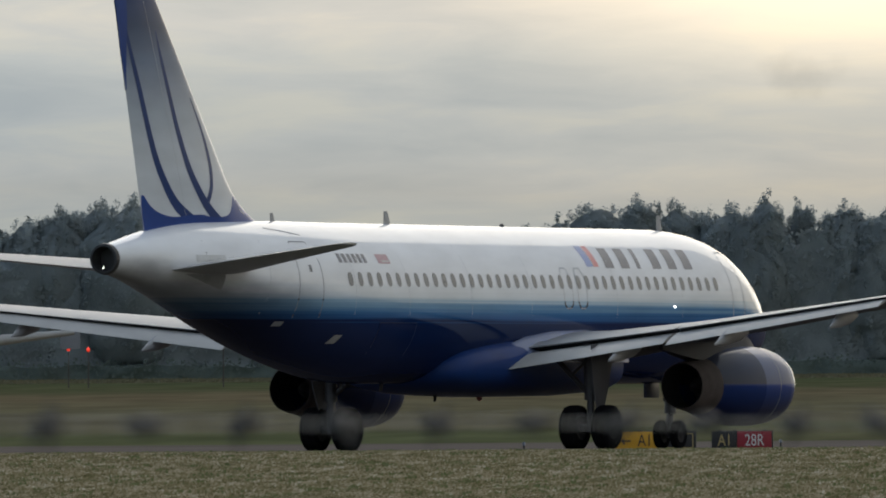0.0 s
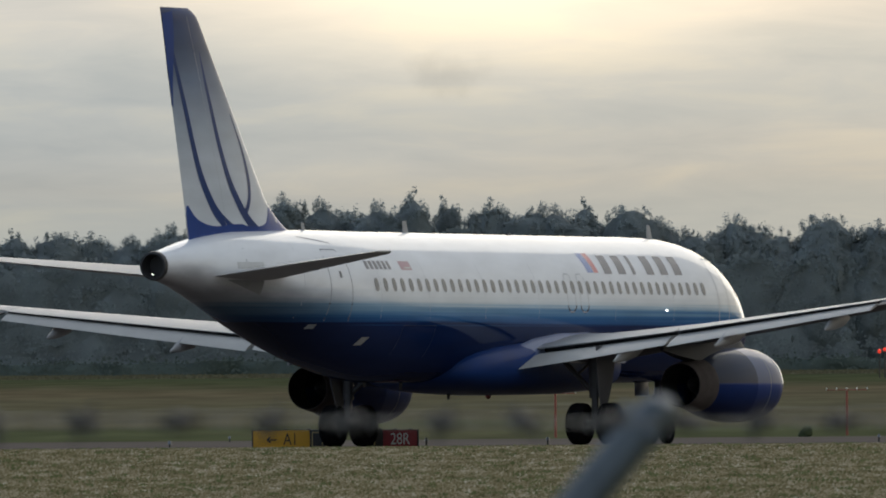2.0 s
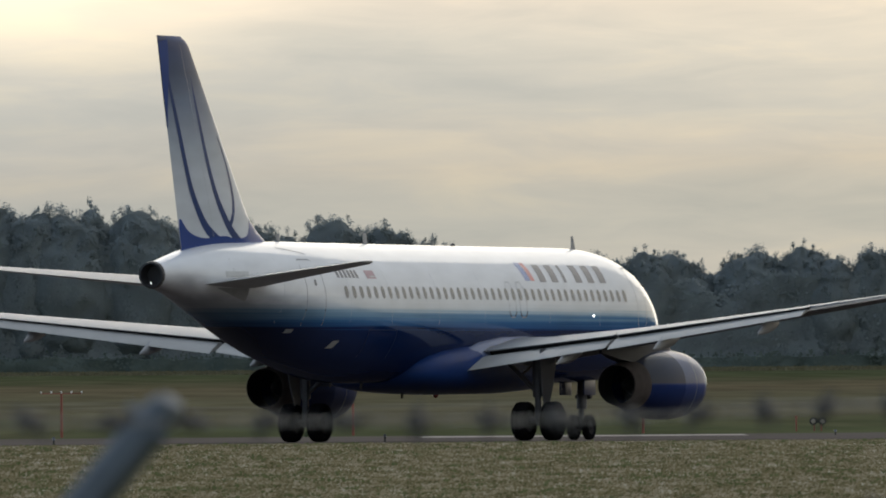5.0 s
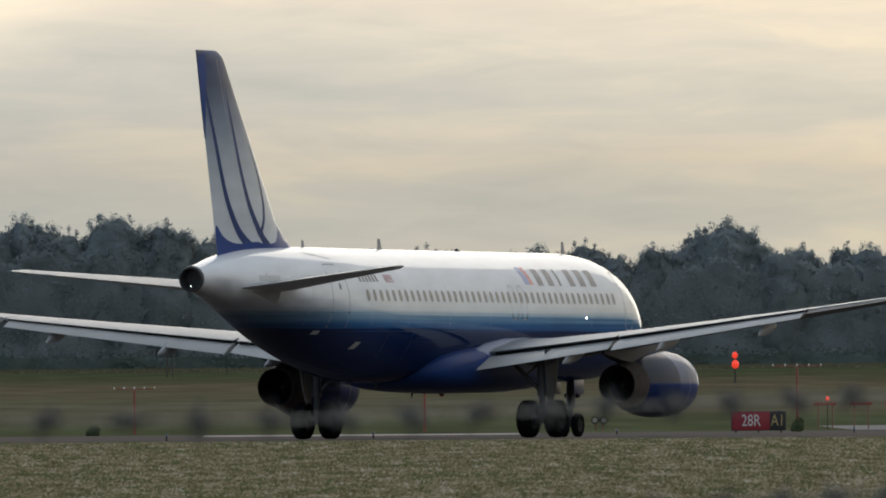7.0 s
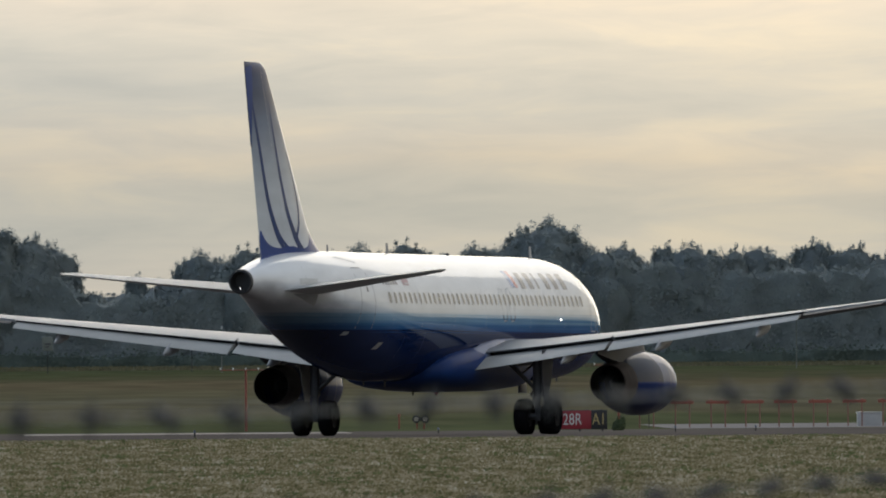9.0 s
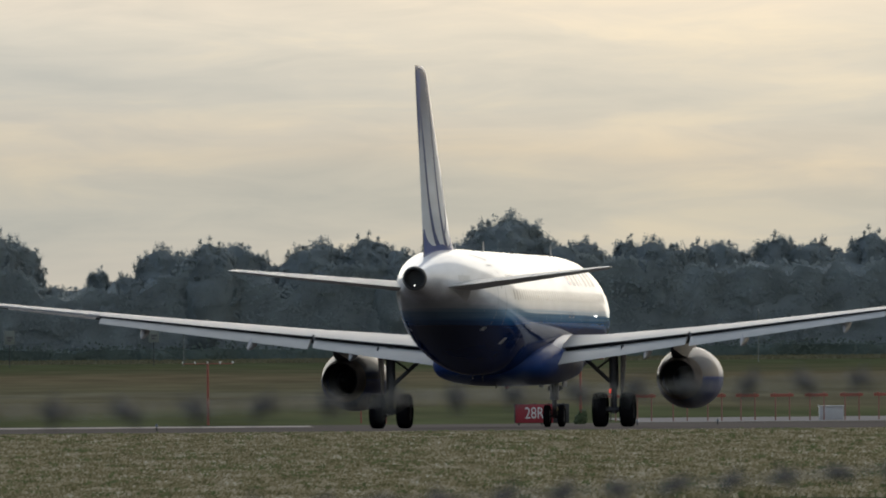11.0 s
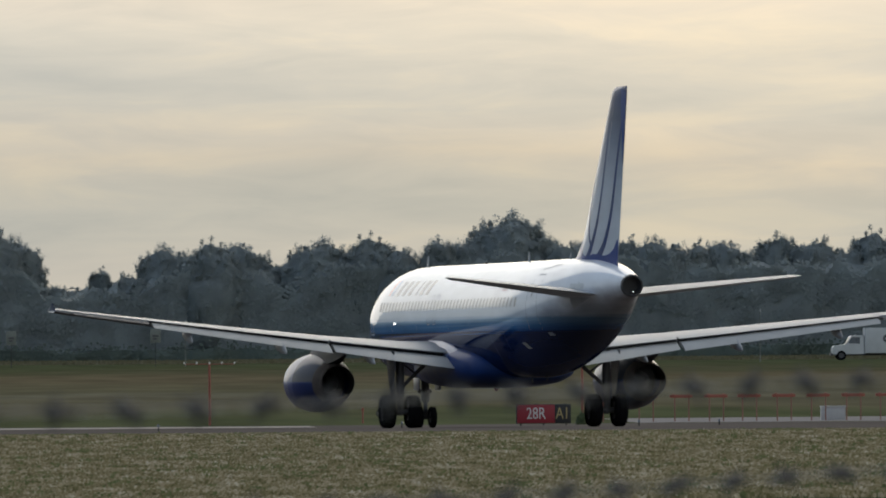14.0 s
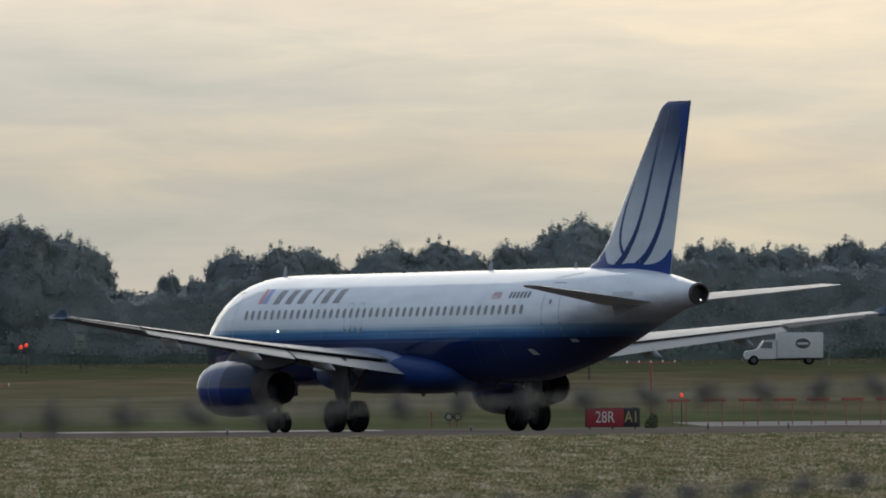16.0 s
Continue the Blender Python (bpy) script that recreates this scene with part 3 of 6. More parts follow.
def blades(name, material, x_of, y0, y1, count, height, width, per, label, lean=0.35, seed=3, spread=0.0):
    """Tufts of short blades spread over the ground; one object, as nobody could count them."""
    rng = np.random.default_rng(seed)
    u = rng.random(count)
    y = y0 + (y1 - y0) * u
    half = np.array([x_of(v) for v in y])
    x = (rng.random(count) * 2 - 1) * half
    z = np.interp(y, [a for a, _ in LEVELS], [b for _, b in LEVELS])
    x, y, z = (np.repeat(v, per) for v in (x, y, z))
    n = count * per
    x = x + rng.normal(0, spread or width * 0.9, n)
    y = y + rng.normal(0, 3 * spread or width * 0.9, n)
    hgt = height * (0.45 + 0.75 * rng.random(n))
    wid = width * (0.5 + rng.random(n))
    lx, ly = rng.normal(0, lean, n) * hgt, rng.normal(0, lean, n) * hgt
    a = rng.normal(0, 0.5, n)
    co = np.empty((n, 4, 3))
    co[:, 0] = np.c_[x - wid / 2 * np.cos(a), y - wid / 2 * np.sin(a), z - 0.02]
    co[:, 1] = np.c_[x + wid / 2 * np.cos(a), y + wid / 2 * np.sin(a), z - 0.02]
    co[:, 2] = np.c_[x + lx + wid * 0.28, y + ly, z + hgt]
    co[:, 3] = np.c_[x + lx - wid * 0.28, y + ly, z + hgt * 0.9]
    me = bpy.data.meshes.new(name)
    me.from_pydata(co.reshape(-1, 3).tolist(), [], np.arange(4 * n).reshape(-1, 4).tolist())
    me.materials.append(material)
    return tagged(new(name, me), label, "grass", kind="stuff")


def build_ground():
    sheet("ground", M_FIELD, -2500, 2500, [a for a, _ in LEVELS], 0, "green and dry brown airfield turf", "ground", 40)
    sheet("taxiway", M_ASPHALT, -160, 160, [347, 400, 450, 500, 530, 547], 0.010, "worn grey asphalt taxiway beside the grass", "taxiway", 40)
    sheet("road", M_CONCRETE, 33.2, 160, [549, 556, 575], 0.012, "pale concrete strip behind the taxiway", "pavement", 20)
    # added strip that draws the sky's reflection on the asphalt
    sheet("sheen_strip", M_SKYSTREAK, 7.5, 20, [535, 543], 0.016, "pale strip on the taxiway, sky reflection put into its colour", "pavement", 20)
    blades("weeds", M_WEED, lambda y: 0.09 * y, 196, 346, 1000, 0.085, 0.05, 9, "tufts of darker green weeds in the short grass", seed=6)
    blades("weeds", M_WEED, lambda y: 0.09 * y, 200, 346, 300, 0.07, 0.05, 46, "patches of darker green weeds in the short grass", seed=8, spread=0.24)
    blades("tall_grass", M_TALL, lambda y: 0.085 * y, 1318, 1387, 9000, 0.26, 0.16, 4, "uncut green grass before the trees", seed=13, spread=0.4)
    blades("grass", M_GRASS, lambda y: 0.09 * y, 196, 347.5, 105000, 0.06, 0.055, 3, "short green grass with pale clover heads and straw", seed=5)


build_ground()

# ---- trees ----
def leaf_cloud(rng, blobs, count, size, lean=(0, 0, 0.45)):
    """Leaf clumps on the shells of several rounded masses."""
    w = np.array([b[3] ** 2 for b in blobs])
    pick = rng.choice(len(blobs), count, p=w / w.sum())
    b = np.array(blobs)[pick]
    d = rng.normal(0, 1, (count, 3))
    d /= np.linalg.norm(d, axis=1)[:, None]
    r = b[:, 3] * (0.84 + 0.2 * rng.random(count) + 0.18 * rng.random(count) ** 4)
    c = b[:, :3] + d * r[:, None] * np.array([1, 1, 0.92])
    s = size * (0.45 + 0.9 * rng.random(count))
    face = d + rng.normal(0, 0.3, (count, 3)) + np.array(lean)      # leaves turn outwards
    u = np.cross(face, rng.normal(0, 1, (count, 3)))
    u /= np.linalg.norm(u, axis=1)[:, None]
    v = np.cross(u, face)
    v /= np.linalg.norm(v, axis=1)[:, None]
    co = np.stack([c - u * s[:, None] * 0.5, c + v * s[:, None] * 0.38, c + u * s[:, None] * 0.55, c - v * s[:, None] * 0.42], axis=1)
    return co


def leaf_mesh(name, co, material, mass=None):
    """Leaf clumps, over dense rounded masses of foliage that close the inside of the crown."""
    n, k = co.shape[:2]
    verts, faces = co.reshape(-1, 3), np.arange(k * n).reshape(-1, k).tolist()
    smooth = [False] * n
    if mass:
        faces += (np.array(mass[1]) + k * n).tolist()
        smooth += [True] * len(mass[1])
        verts = np.concatenate([verts, mass[0]])
    me = bpy.data.meshes.new(name)
    me.from_pydata(verts.tolist(), [], faces)
    me.polygons.foreach_set("use_smooth", smooth)
    me.materials.append(material)
    return me


def scattered(c, face, s, rng):
    """Small leaf clumps at the given places, facing outwards."""
    u = np.cross(face, rng.normal(0, 1, face.shape))
    u /= np.linalg.norm(u, axis=1)[:, None]
    v = np.cross(u, face)
    v /= np.linalg.norm(v, axis=1)[:, None]
    s = s[:, None]
    return np.stack([c - u * s * 0.55 - v * s * 0.35, c + u * s * 0.55 - v * s * 0.30, c + v * s * 0.62 + u * s * 0.1], axis=1)


def crown_form(seed, slim):
    """The uneven outer surface of a crown from 0.5 to 10 m: places for outward directions."""
    off = Vector((seed * 7.3, seed * 3.1, seed * 1.7))

    def at(dirs):
        out = np.empty((len(dirs), 3))
        for k, d in enumerate(dirs):
            v = Vector(d)
            f = 1 + 0.14 * noise.noise(v * 1.5 + off) + 0.15 * noise.noise(v * 3.2 + off) + 0.05 * noise.noise(v * 6.5 + off)
            flat = max(0.2, 1 - v.z * v.z) ** -0.3 if v.z < 0 else max(0.14, 1 - v.z * v.z) ** -0.16      # full at its foot, a blunt top
            out[k] = (2.35 * slim * v.x * f * flat, 2.35 * slim * v.y * f * flat, 5.0 + 4.55 * v.z * f)
        return out
    return at


def make_tree(seed, slim, label, name="tree", leaves=8500, tufts=150, sub=4):
    """A broadleaf tree 10 m high: tapered trunk, limbs, and a dense crown of leaf clumps, its edge broken up by small tufts with gaps."""
    rng = np.random.default_rng(seed)
    t = thing(name, label, "tree", "trees along the airfield")
    form = crown_form(seed, slim)
    mid = np.array([0, 0, 5.0])
    d = rng.normal(0, 1, (leaves, 3))
    d /= np.linalg.norm(d, axis=1)[:, None]
    c = mid + (form(d) - mid) * (0.972 + 0.022 * rng.random(leaves))[:, None]
    co = [scattered(c, d + rng.normal(0, 0.1, d.shape), 0.19 * (0.6 + 0.7 * rng.random(leaves)), rng)]
    # tufts on the ends of the twigs, close together over the upper crown
    tips = rng.normal(0, 1, (tufts, 3)) + np.array([0, 0, 0.8])
    tips /= np.linalg.norm(tips, axis=1)[:, None]
    foot = mid + (form(tips) - mid) * rng.uniform(0.97, 1.065, (tufts, 1))
    bm = bmesh.new()
    tube(bm, (0, 0, -0.4), (0.1, 0, 4.0), 0.24, 0.16, 8)
    tube(bm, (0.1, 0, 4.0), (0.0, 0.1, 8.0), 0.16, 0.03, 8)
    for k, (p, q) in enumerate(zip(foot, tips)):
        n = int(rng.integers(28, 70))
        r = rng.uniform(0.16, 0.36)
        e = rng.normal(0, 1, (n, 3))
        e *= (rng.random(n) ** 0.45 / np.linalg.norm(e, axis=1))[:, None]
        cc = p + e * np.array([r, r, r * rng.uniform(1.0, 1.7)]) + q * 0.3 * r
        co.append(scattered(cc, e + q + rng.normal(0, 0.6, (n, 3)), 0.115 * (0.6 + 0.8 * rng.random(n)), rng))
        if k < 40:
            tube(bm, (0.05, 0, max(1.5, p[2] * 0.75)), p, 0.05, 0.012, 5)
    part("trunk", bm, M_TRUNK, t)
    ico = bmesh.new()
    bmesh.ops.create_icosphere(ico, subdivisions=sub, radius=1.0)
    unit = np.array([v.co[:] for v in ico.verts])
    tri = [[v.index for v in f.verts] for f in ico.faces]
    ico.free()
    crown = new("crown", leaf_mesh("crown", np.concatenate(co), M_HAZYLEAF, (mid + (form(unit) - mid) * 0.972, tri)))
    crown.parent = t
    return t


def make_conifer(seed, material, label, name="tree"):
    """A spire-shaped conifer 10 m high."""
    rng = np.random.default_rng(seed)
    t = thing(name, label, "tree", "trees along the airfield")
    bm = bmesh.new()
    tube(bm, (0, 0, -0.4), (0, 0, 9.9), 0.2, 0.02, 8)
    blobs = []
    for i in range(44):
        z = 1.0 + 8.8 * (i / 43)
        reach = (10.3 - z) * 0.25
        a = i * 2.4
        tip = (reach * math.cos(a), reach * math.sin(a), z - 0.25 * reach)
        tube(bm, (0, 0, z), tip, 0.03, 0.01, 5)
        blobs.append((tip[0] * 0.8, tip[1] * 0.8, tip[2], 0.18 + 0.3 * reach))
    part("trunk", bm, M_TRUNK, t)
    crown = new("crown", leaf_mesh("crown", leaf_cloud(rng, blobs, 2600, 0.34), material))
    crown.parent = t
    return t


# crown tops along the belt of trees: metres across, metres high
STAND_WEST = [(-110.9, 15.8), (-104, 15.9), (-101.2, 17), (-97.8, 17.6), (-94.4, 17.7), (-90.4, 16.4), (-85.9, 15.3), (-80.2, 12.7), (-76.8, 13),
              (-73.4, 13.4), (-70, 13.8), (-66.6, 14.2), (-62.7, 14), (-58.7, 13.7), (-54.8, 14.5), (-50.8, 15.3), (-47.4, 16.9), (-43.5, 17.6),
              (-38.7, 17.1), (-33.9, 16.5), (-31, 17.3), (-27, 17.8), (-22.6, 16.9), (-19.2, 16.4), (-15.5, 16), (-12.9, 16.3), (-8.5, 16.3), (-5.6, 15)]
STAND_EAST = [(-2.3, 14), (2.5, 15), (6.2, 13.4), (10.7, 15.3), (15.8, 14.6), (19.5, 13.1), (21.4, 12.2), (23.7, 9.9), (26, 7.6), (30.8, 9.6), (33.9, 8.7),
              (37.8, 11.3), (41.8, 11.6), (45.2, 11.6), (47.7, 10), (49.2, 8.5), (52.5, 11.8), (57.6, 12), (60.4, 11), (64.4, 12), (67.8, 12.1), (71.5, 14.2),
              (74, 12.4), (77.4, 11.3), (79.7, 11.9), (83.6, 12.4), (87, 11.7), (90.4, 11.2), (93.8, 11.5), (98.9, 12.2), (102.3, 11.7), (106.3, 11.1),
              (108.6, 12.2), (113.1, 12.6), (117.7, 12.3)]


def thicket(name, y0, step, height, levels, label, rng, leaves=14000, size=0.26, leaf=M_HAZYLEAF, uneven=1.3, sunk=0.0, ruffle=0.1):
    """A long uneven mass of foliage with leaf clumps along it."""
    bm = bmesh.new()
    rows = []
    cols = int(360 / step)
    for k in range(levels + 2):
        f = min(1.0, k / levels)
        row = []
        for i in range(cols + 1):
            x = -180 + step * i
            p = Vector((x, y0 + 0.25 * f * f + (3.0 * (k - levels) if k > levels else 0), -0.9 + (height(x) + 0.5) * f))
            row.append(bm.verts.new(p + Vector((0, uneven * noise.noise(p * 0.45), min(2.2, 0.3 * height(x)) * noise.noise(p * 0.6 + Vector((9, 0, 0))) if k else 0))))
        rows.append(row)
    for a, b in zip(rows, rows[1:]):
        for i in range(cols):
            bm.faces.new((a[i], a[i + 1], b[i + 1], b[i]))
    spots = np.array([v.co[:] for row in rows[1:-1] for v in row])
    pick = spots[rng.integers(0, len(spots), leaves)] + rng.normal(0, 0.35, (leaves, 3)) * np.array([2, 0.05, 1]) - np.array([0, 0.04, sunk])
    ob = new(name, mesh_of(name, bm, leaf, 60))
    face = rng.normal(0, ruffle, pick.shape) + np.array([0, -1.0, 0.1])
    extra = leaf_mesh(name, scattered(pick, face, size * (0.5 + rng.random(len(pick))), rng), leaf)
    both = bmesh.new()
    both.from_mesh(ob.data)
    both.from_mesh(extra)
    both.to_mesh(ob.data)
    both.free()
    tagged(ob, label, "bushes", kind="stuff")


def build_trees():
    rng = random.Random(11)
    label = "dark green broadleaf tree at the edge of the airfield"
    kinds = [make_tree(s, w, label) for s, w in ((1, 1.15), (2, 1.35), (3, 1.0), (4, 1.25), (5, 1.4))]
    behind = [make_tree(s, w, "dark green broadleaf tree deeper in the belt", leaves=3600, tufts=40, sub=3) for s, w in ((7, 1.3), (8, 1.4))]
    used = {}
    spire = make_tree(6, 0.62, "slender dark green tree at the edge of the airfield")
    spires = 0
    for i, (x, hgt) in enumerate(STAND_WEST + STAND_EAST):
        k = i % 5
        y = 1400 + rng.uniform(-3, 3)
        wide = hgt / 10 * rng.uniform(0.85, 1.08) if hgt < 15 else rng.uniform(1.3, 1.6)
        m = pose(x, y, ground_z(y) - 0.1, 0, 0, rng.uniform(0, 360)) @ Matrix.Diagonal((wide, wide, hgt / 10 * 1.005, 1))
        if i % 16 == 5:
            spires += 1
            m = m @ Matrix.Diagonal((0.9, 0.9, 0.98, 1))
            if spires == 1:
                first_spire = m
            else:
                copy_thing(spire, m)
        elif k in used:
            copy_thing(kinds[k], m)
        else:
            used[k] = m
    # a second rank a little behind, lower, closes the belt
    xs = [x for x, _ in STAND_WEST + STAND_EAST]
    hs = [h for _, h in STAND_WEST + STAND_EAST]
    x = -116.0
    while x < 122:
        h = np.interp(x, xs, hs) * rng.uniform(0.80, 0.93)
        y = 1425 + rng.uniform(-6, 10)
        copy_thing(behind[rng.randrange(2)], pose(x * 1.018, y, ground_z(y), 0, 0, rng.uniform(0, 360)) @ Matrix.Diagonal((1.15, 1.15, h / 10, 1)))
        x += rng.uniform(2.6, 4.2)
    spire.matrix_basis = first_spire
    for i, t in enumerate(behind):
        t.matrix_basis = pose(124 + 5 * i, 1425, ground_z(1425)) @ Matrix.Diagonal((1.15, 1.15, 1.0, 1))
    for k, m in used.items():
        kinds[k].matrix_basis = m
    r = np.random.default_rng(4)
    # undergrowth at the foot of the belt, and the wood going on behind, as dense masses
    thicket("undergrowth", 1392, 1.0, lambda x: 0.5 + 0.05 * float(np.interp(x, xs, hs)), 4, "dense dark green bushes under the trees", r, leaf=M_BUSH)
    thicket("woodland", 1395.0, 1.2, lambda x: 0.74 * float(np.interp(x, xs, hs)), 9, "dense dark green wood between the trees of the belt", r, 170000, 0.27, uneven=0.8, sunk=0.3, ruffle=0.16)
    far_conifer = make_conifer(9, M_HAZYCONIFER, "distant conifer behind the trees, haze in its pale colour")
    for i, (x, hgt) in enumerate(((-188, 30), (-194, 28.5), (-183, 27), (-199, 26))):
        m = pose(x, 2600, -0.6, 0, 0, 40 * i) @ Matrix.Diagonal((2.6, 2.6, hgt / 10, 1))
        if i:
            copy_thing(far_conifer, m)
    far_conifer.matrix_basis = pose(-188, 2600, -0.6) @ Matrix.Diagonal((2.6, 2.6, 3.0, 1))


build_trees()
# ---- the airliner: x to its right wing, y ahead, z up; the origin on the ground between the main wheels ----
def Y(xa):
    """From metres behind the nose to the aircraft's y."""
    return 17.71 - xa


# behind the nose; centre height, half width, half height
HULL = smooth_table(
    [0, 0.25, 0.7, 1.4, 2.4, 3.6, 5.0, 6.6, 10, 24, 25.5, 27.5, 29.5, 31.5, 33.5, 35.2, 36.5, 37.45],
    [(3.10, 0.04, 0.04), (3.13, 0.46, 0.44), (3.20, 0.82, 0.80), (3.31, 1.12, 1.10), (3.51, 1.47, 1.50), (3.69, 1.76, 1.82), (3.79, 1.92, 2.00),
     (3.82, 1.975, 2.065), (3.82, 1.975, 2.07), (3.82, 1.975, 2.07), (3.85, 1.965, 2.04), (4.00, 1.90, 1.90), (4.20, 1.74, 1.69), (4.44, 1.50, 1.42),
     (4.69, 1.18, 1.10), (4.82, 0.84, 0.78), (4.86, 0.56, 0.52), (4.86, 0.37, 0.36)])


def skin(xa, z, side, out=0.006):
    """A place on the hull's side at that height."""
    zc, hw, hh = HULL(xa)
    k = max(-0.999, min(0.999, (z - zc) / hh))
    return Vector((side * (hw * math.sqrt(1 - k * k) + out), Y(xa), z))


def hull_patch(bm, outline_rows, side):
    """Strips of quads lying on the hull: rows of (xa, z)."""
    vs = [[bm.verts.new(skin(xa, z, side)) for xa, z in r] for r in outline_rows]
    for a, b in zip(vs, vs[1:]):
        for i in range(len(a) - 1):
            bm.faces.new((a[i], a[i + 1], b[i + 1], b[i]))
    return bm


def hull_block(bm, xa0, xa1, z0, z1, side, slant=0.0, n=4):
    rows = []
    for i in range(n + 1):
        z = z0 + (z1 - z0) * i / n
        s = slant * (z - z0)
        rows.append([(xa0 + s, z), ((xa0 + xa1) / 2 + s, z), (xa1 + s, z)])
    return hull_patch(bm, rows, side)


def hull_line(bm, pts, side, width=0.03):
    """A joint drawn as a thin strip along places on the hull."""
    for (xa, za), (xb, zb) in zip(pts, pts[1:]):
        n = max(1, int(math.hypot(xb - xa, zb - za) / 0.25))
        dx, dz = xb - xa, zb - za
        d = math.hypot(dx, dz)
        ox, oz = -dz / d * width / 2, dx / d * width / 2
        hull_patch(bm, [[(xa + dx * i / n - ox, za + dz * i / n - oz), (xa + dx * i / n + ox, za + dz * i / n + oz)] for i in range(n + 1)], side)
    return bm


def foil(n=12, t=0.12, c0=0.0, c1=1.0, camber=0.015):
    """A wing section between two fractions of the chord: (fraction, height), upper side from behind, then the lower side."""
    th = lambda c: 5 * t * (0.2969 * math.sqrt(c) - 0.126 * c - 0.3516 * c**2 + 0.2843 * c**3 - 0.1015 * c**4)
    cs = [c0 + (c1 - c0) * (1 - math.cos(math.pi * i / n)) / 2 for i in range(n + 1)]
    cam_ = lambda c: camber * 4 * c * (1 - c)
    upper = [(c, cam_(c) + th(c)) for c in reversed(cs)]
    lower = [(c, cam_(c) - th(c)) for c in (cs[1:] if c0 == 0 else cs)]
    return upper + lower


def panel(bm, stations, section):
    """A flying surface: stations of (x, leading edge xa, chord, z, thickness factor, twist degrees)."""
    rings = []
    for x, le, ch, z, tf, tw in stations:
        s, c = math.sin(radians(tw)), math.cos(radians(tw))
        rings.append([Vector((x, Y(le + f * ch * c + h * tf * ch * s), z - f * ch * s + h * tf * ch * c)) for f, h in section])
    return loft(bm, rings)


def wing_at(y):
    """Leading edge, chord, height and thickness of the wing at that distance from the centre line."""
    le = 12.05 + (y - 1.975) * 0.508
    te = 18.35 + (y - 1.975) * 0.03 if y < 6.4 else 18.48 + (y - 6.4) * (21.15 - 18.48) / 10.5
    z = 2.62 + (y - 1.975) * 0.104 + 0.0012 * max(0, y - 6) ** 2 * 0.5
    return le, te - le, z, 1.15 if y < 3 else 1.0 - 0.15 * min(1, (y - 3) / 14)


def wing_stations(side, ys, twist=1.3):
    out = []
    for y in ys:
        le, ch, z, tf = wing_at(y)
        out.append((side * y, le, ch, z, tf, twist * (1 - y / 19)))
    return out


def tone_underside(ob, paint):
    """Downward faces take another grey: how light the underside looks is put into colour."""
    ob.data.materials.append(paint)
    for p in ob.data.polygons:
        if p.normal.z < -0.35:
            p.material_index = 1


def build_wing(plane, side):
    main = foil(14, 0.125, 0.0, 0.80)
    bm = panel(bmesh.new(), wing_stations(side, (1.0, 1.975, 3, 4.5, 6.4, 9, 12, 13.4)), main)
    panel(bm, wing_stations(side, (13.42, 15, 16.2, 17.0)), foil(14, 0.125, 0.0, 0.82))
    wing = part("wing", bm, M_WING, plane)
    tone_underside(wing, M_UNDERSHADE)
    # shroud over the flaps
    bm = bmesh.new()
    for y0, y1 in ((1.98, 6.35), (6.45, 13.35)):
        rings = []
        for y in (y0, (y0 + y1) / 2, y1):
            le, ch, z, tf = wing_at(y)
            tw = radians(1.3 * (1 - y / 19))
            pt = lambda f, h: Vector((side * y, Y(le + f * ch), z - f * ch * math.sin(tw) + h * ch * tf))
            rings.append([pt(0.795, 0.045), pt(0.90, 0.026), pt(0.90, 0.021), pt(0.795, 0.036)])
        loft(bm, rings)
    part("spoiler_panel", bm, M_WING, wing)
    # a solid dark strip draws the shade in the slot between wing and flap
    bm = bmesh.new()
    for y0, y1 in ((1.98, 6.35), (6.45, 13.35)):
        rings = []
        for y in (y0, (y0 + y1) / 2, y1):
            le, ch, z, tf = wing_at(y)
            dz = 0.80 * ch * math.sin(radians(1.3 * (1 - y / 19)))
            rings.append([Vector((side * y, Y(le + f * ch), z - dz + h * ch)) for f, h in ((0.79, 0.028), (0.836, 0.026), (0.836, -0.004), (0.79, -0.02))])
        loft(bm, rings)
    part("slot_shade", bm, M_DARK, wing)
    for y0, y1, droop in ((2.02, 6.33, 17), (6.47, 13.3, 18)):
        st = []
        for y in (y0, (y0 + y1) / 2, y1):
            le, ch, z, tf = wing_at(y)
            tw = 1.3 * (1 - y / 19)
            fl = 0.25 * ch if y > 6.4 else 0.20 * ch + 0.05 + 0.5 * (6.33 - y) / 4.3
            st.append((side * y, le + 0.835 * ch, fl, z - 0.835 * ch * math.sin(radians(tw)) - 0.004 * ch - 0.005, 1.0, droop if y > 6.4 else droop - 4.5 * (6.33 - y) / 4.3))
        part("flap", panel(bmesh.new(), st, foil(10, 0.13)), M_FLAP, wing, "drooped light grey flap")
    st = []
    for y in (13.45, 15.0, 16.3):
        le, ch, z, tf = wing_at(y)
        tw = 1.3 * (1 - y / 19)
        st.append((side * y, le + 0.825 * ch, 0.20 * ch, z - 0.825 * ch * math.sin(radians(tw)) - 0.01, 0.75, 9))
    # aileron drawn dark: shade under the outer wing put into its colour
    part("aileron", panel(bmesh.new(), st, foil(8, 0.16)), M_DARK, wing, "aileron, dark for the shade under the outer wing")
    for y, ln in ((5.0, 1.9), (8.35, 2.0), (11.9, 1.7)):
        le, ch, z, tf = wing_at(y)
        y0 = le + ch - 1.25
        rings = []
        for i in range(11):
            f = i / 10
            r = 0.17 * math.sin(math.pi * min(0.98, max(0.03, f)) ** 0.85) + 0.015
            zc = z - 0.16 - 0.10 * f - 0.42 * max(0, f - 0.45) - math.sin(radians(2)) * ch * 0.8
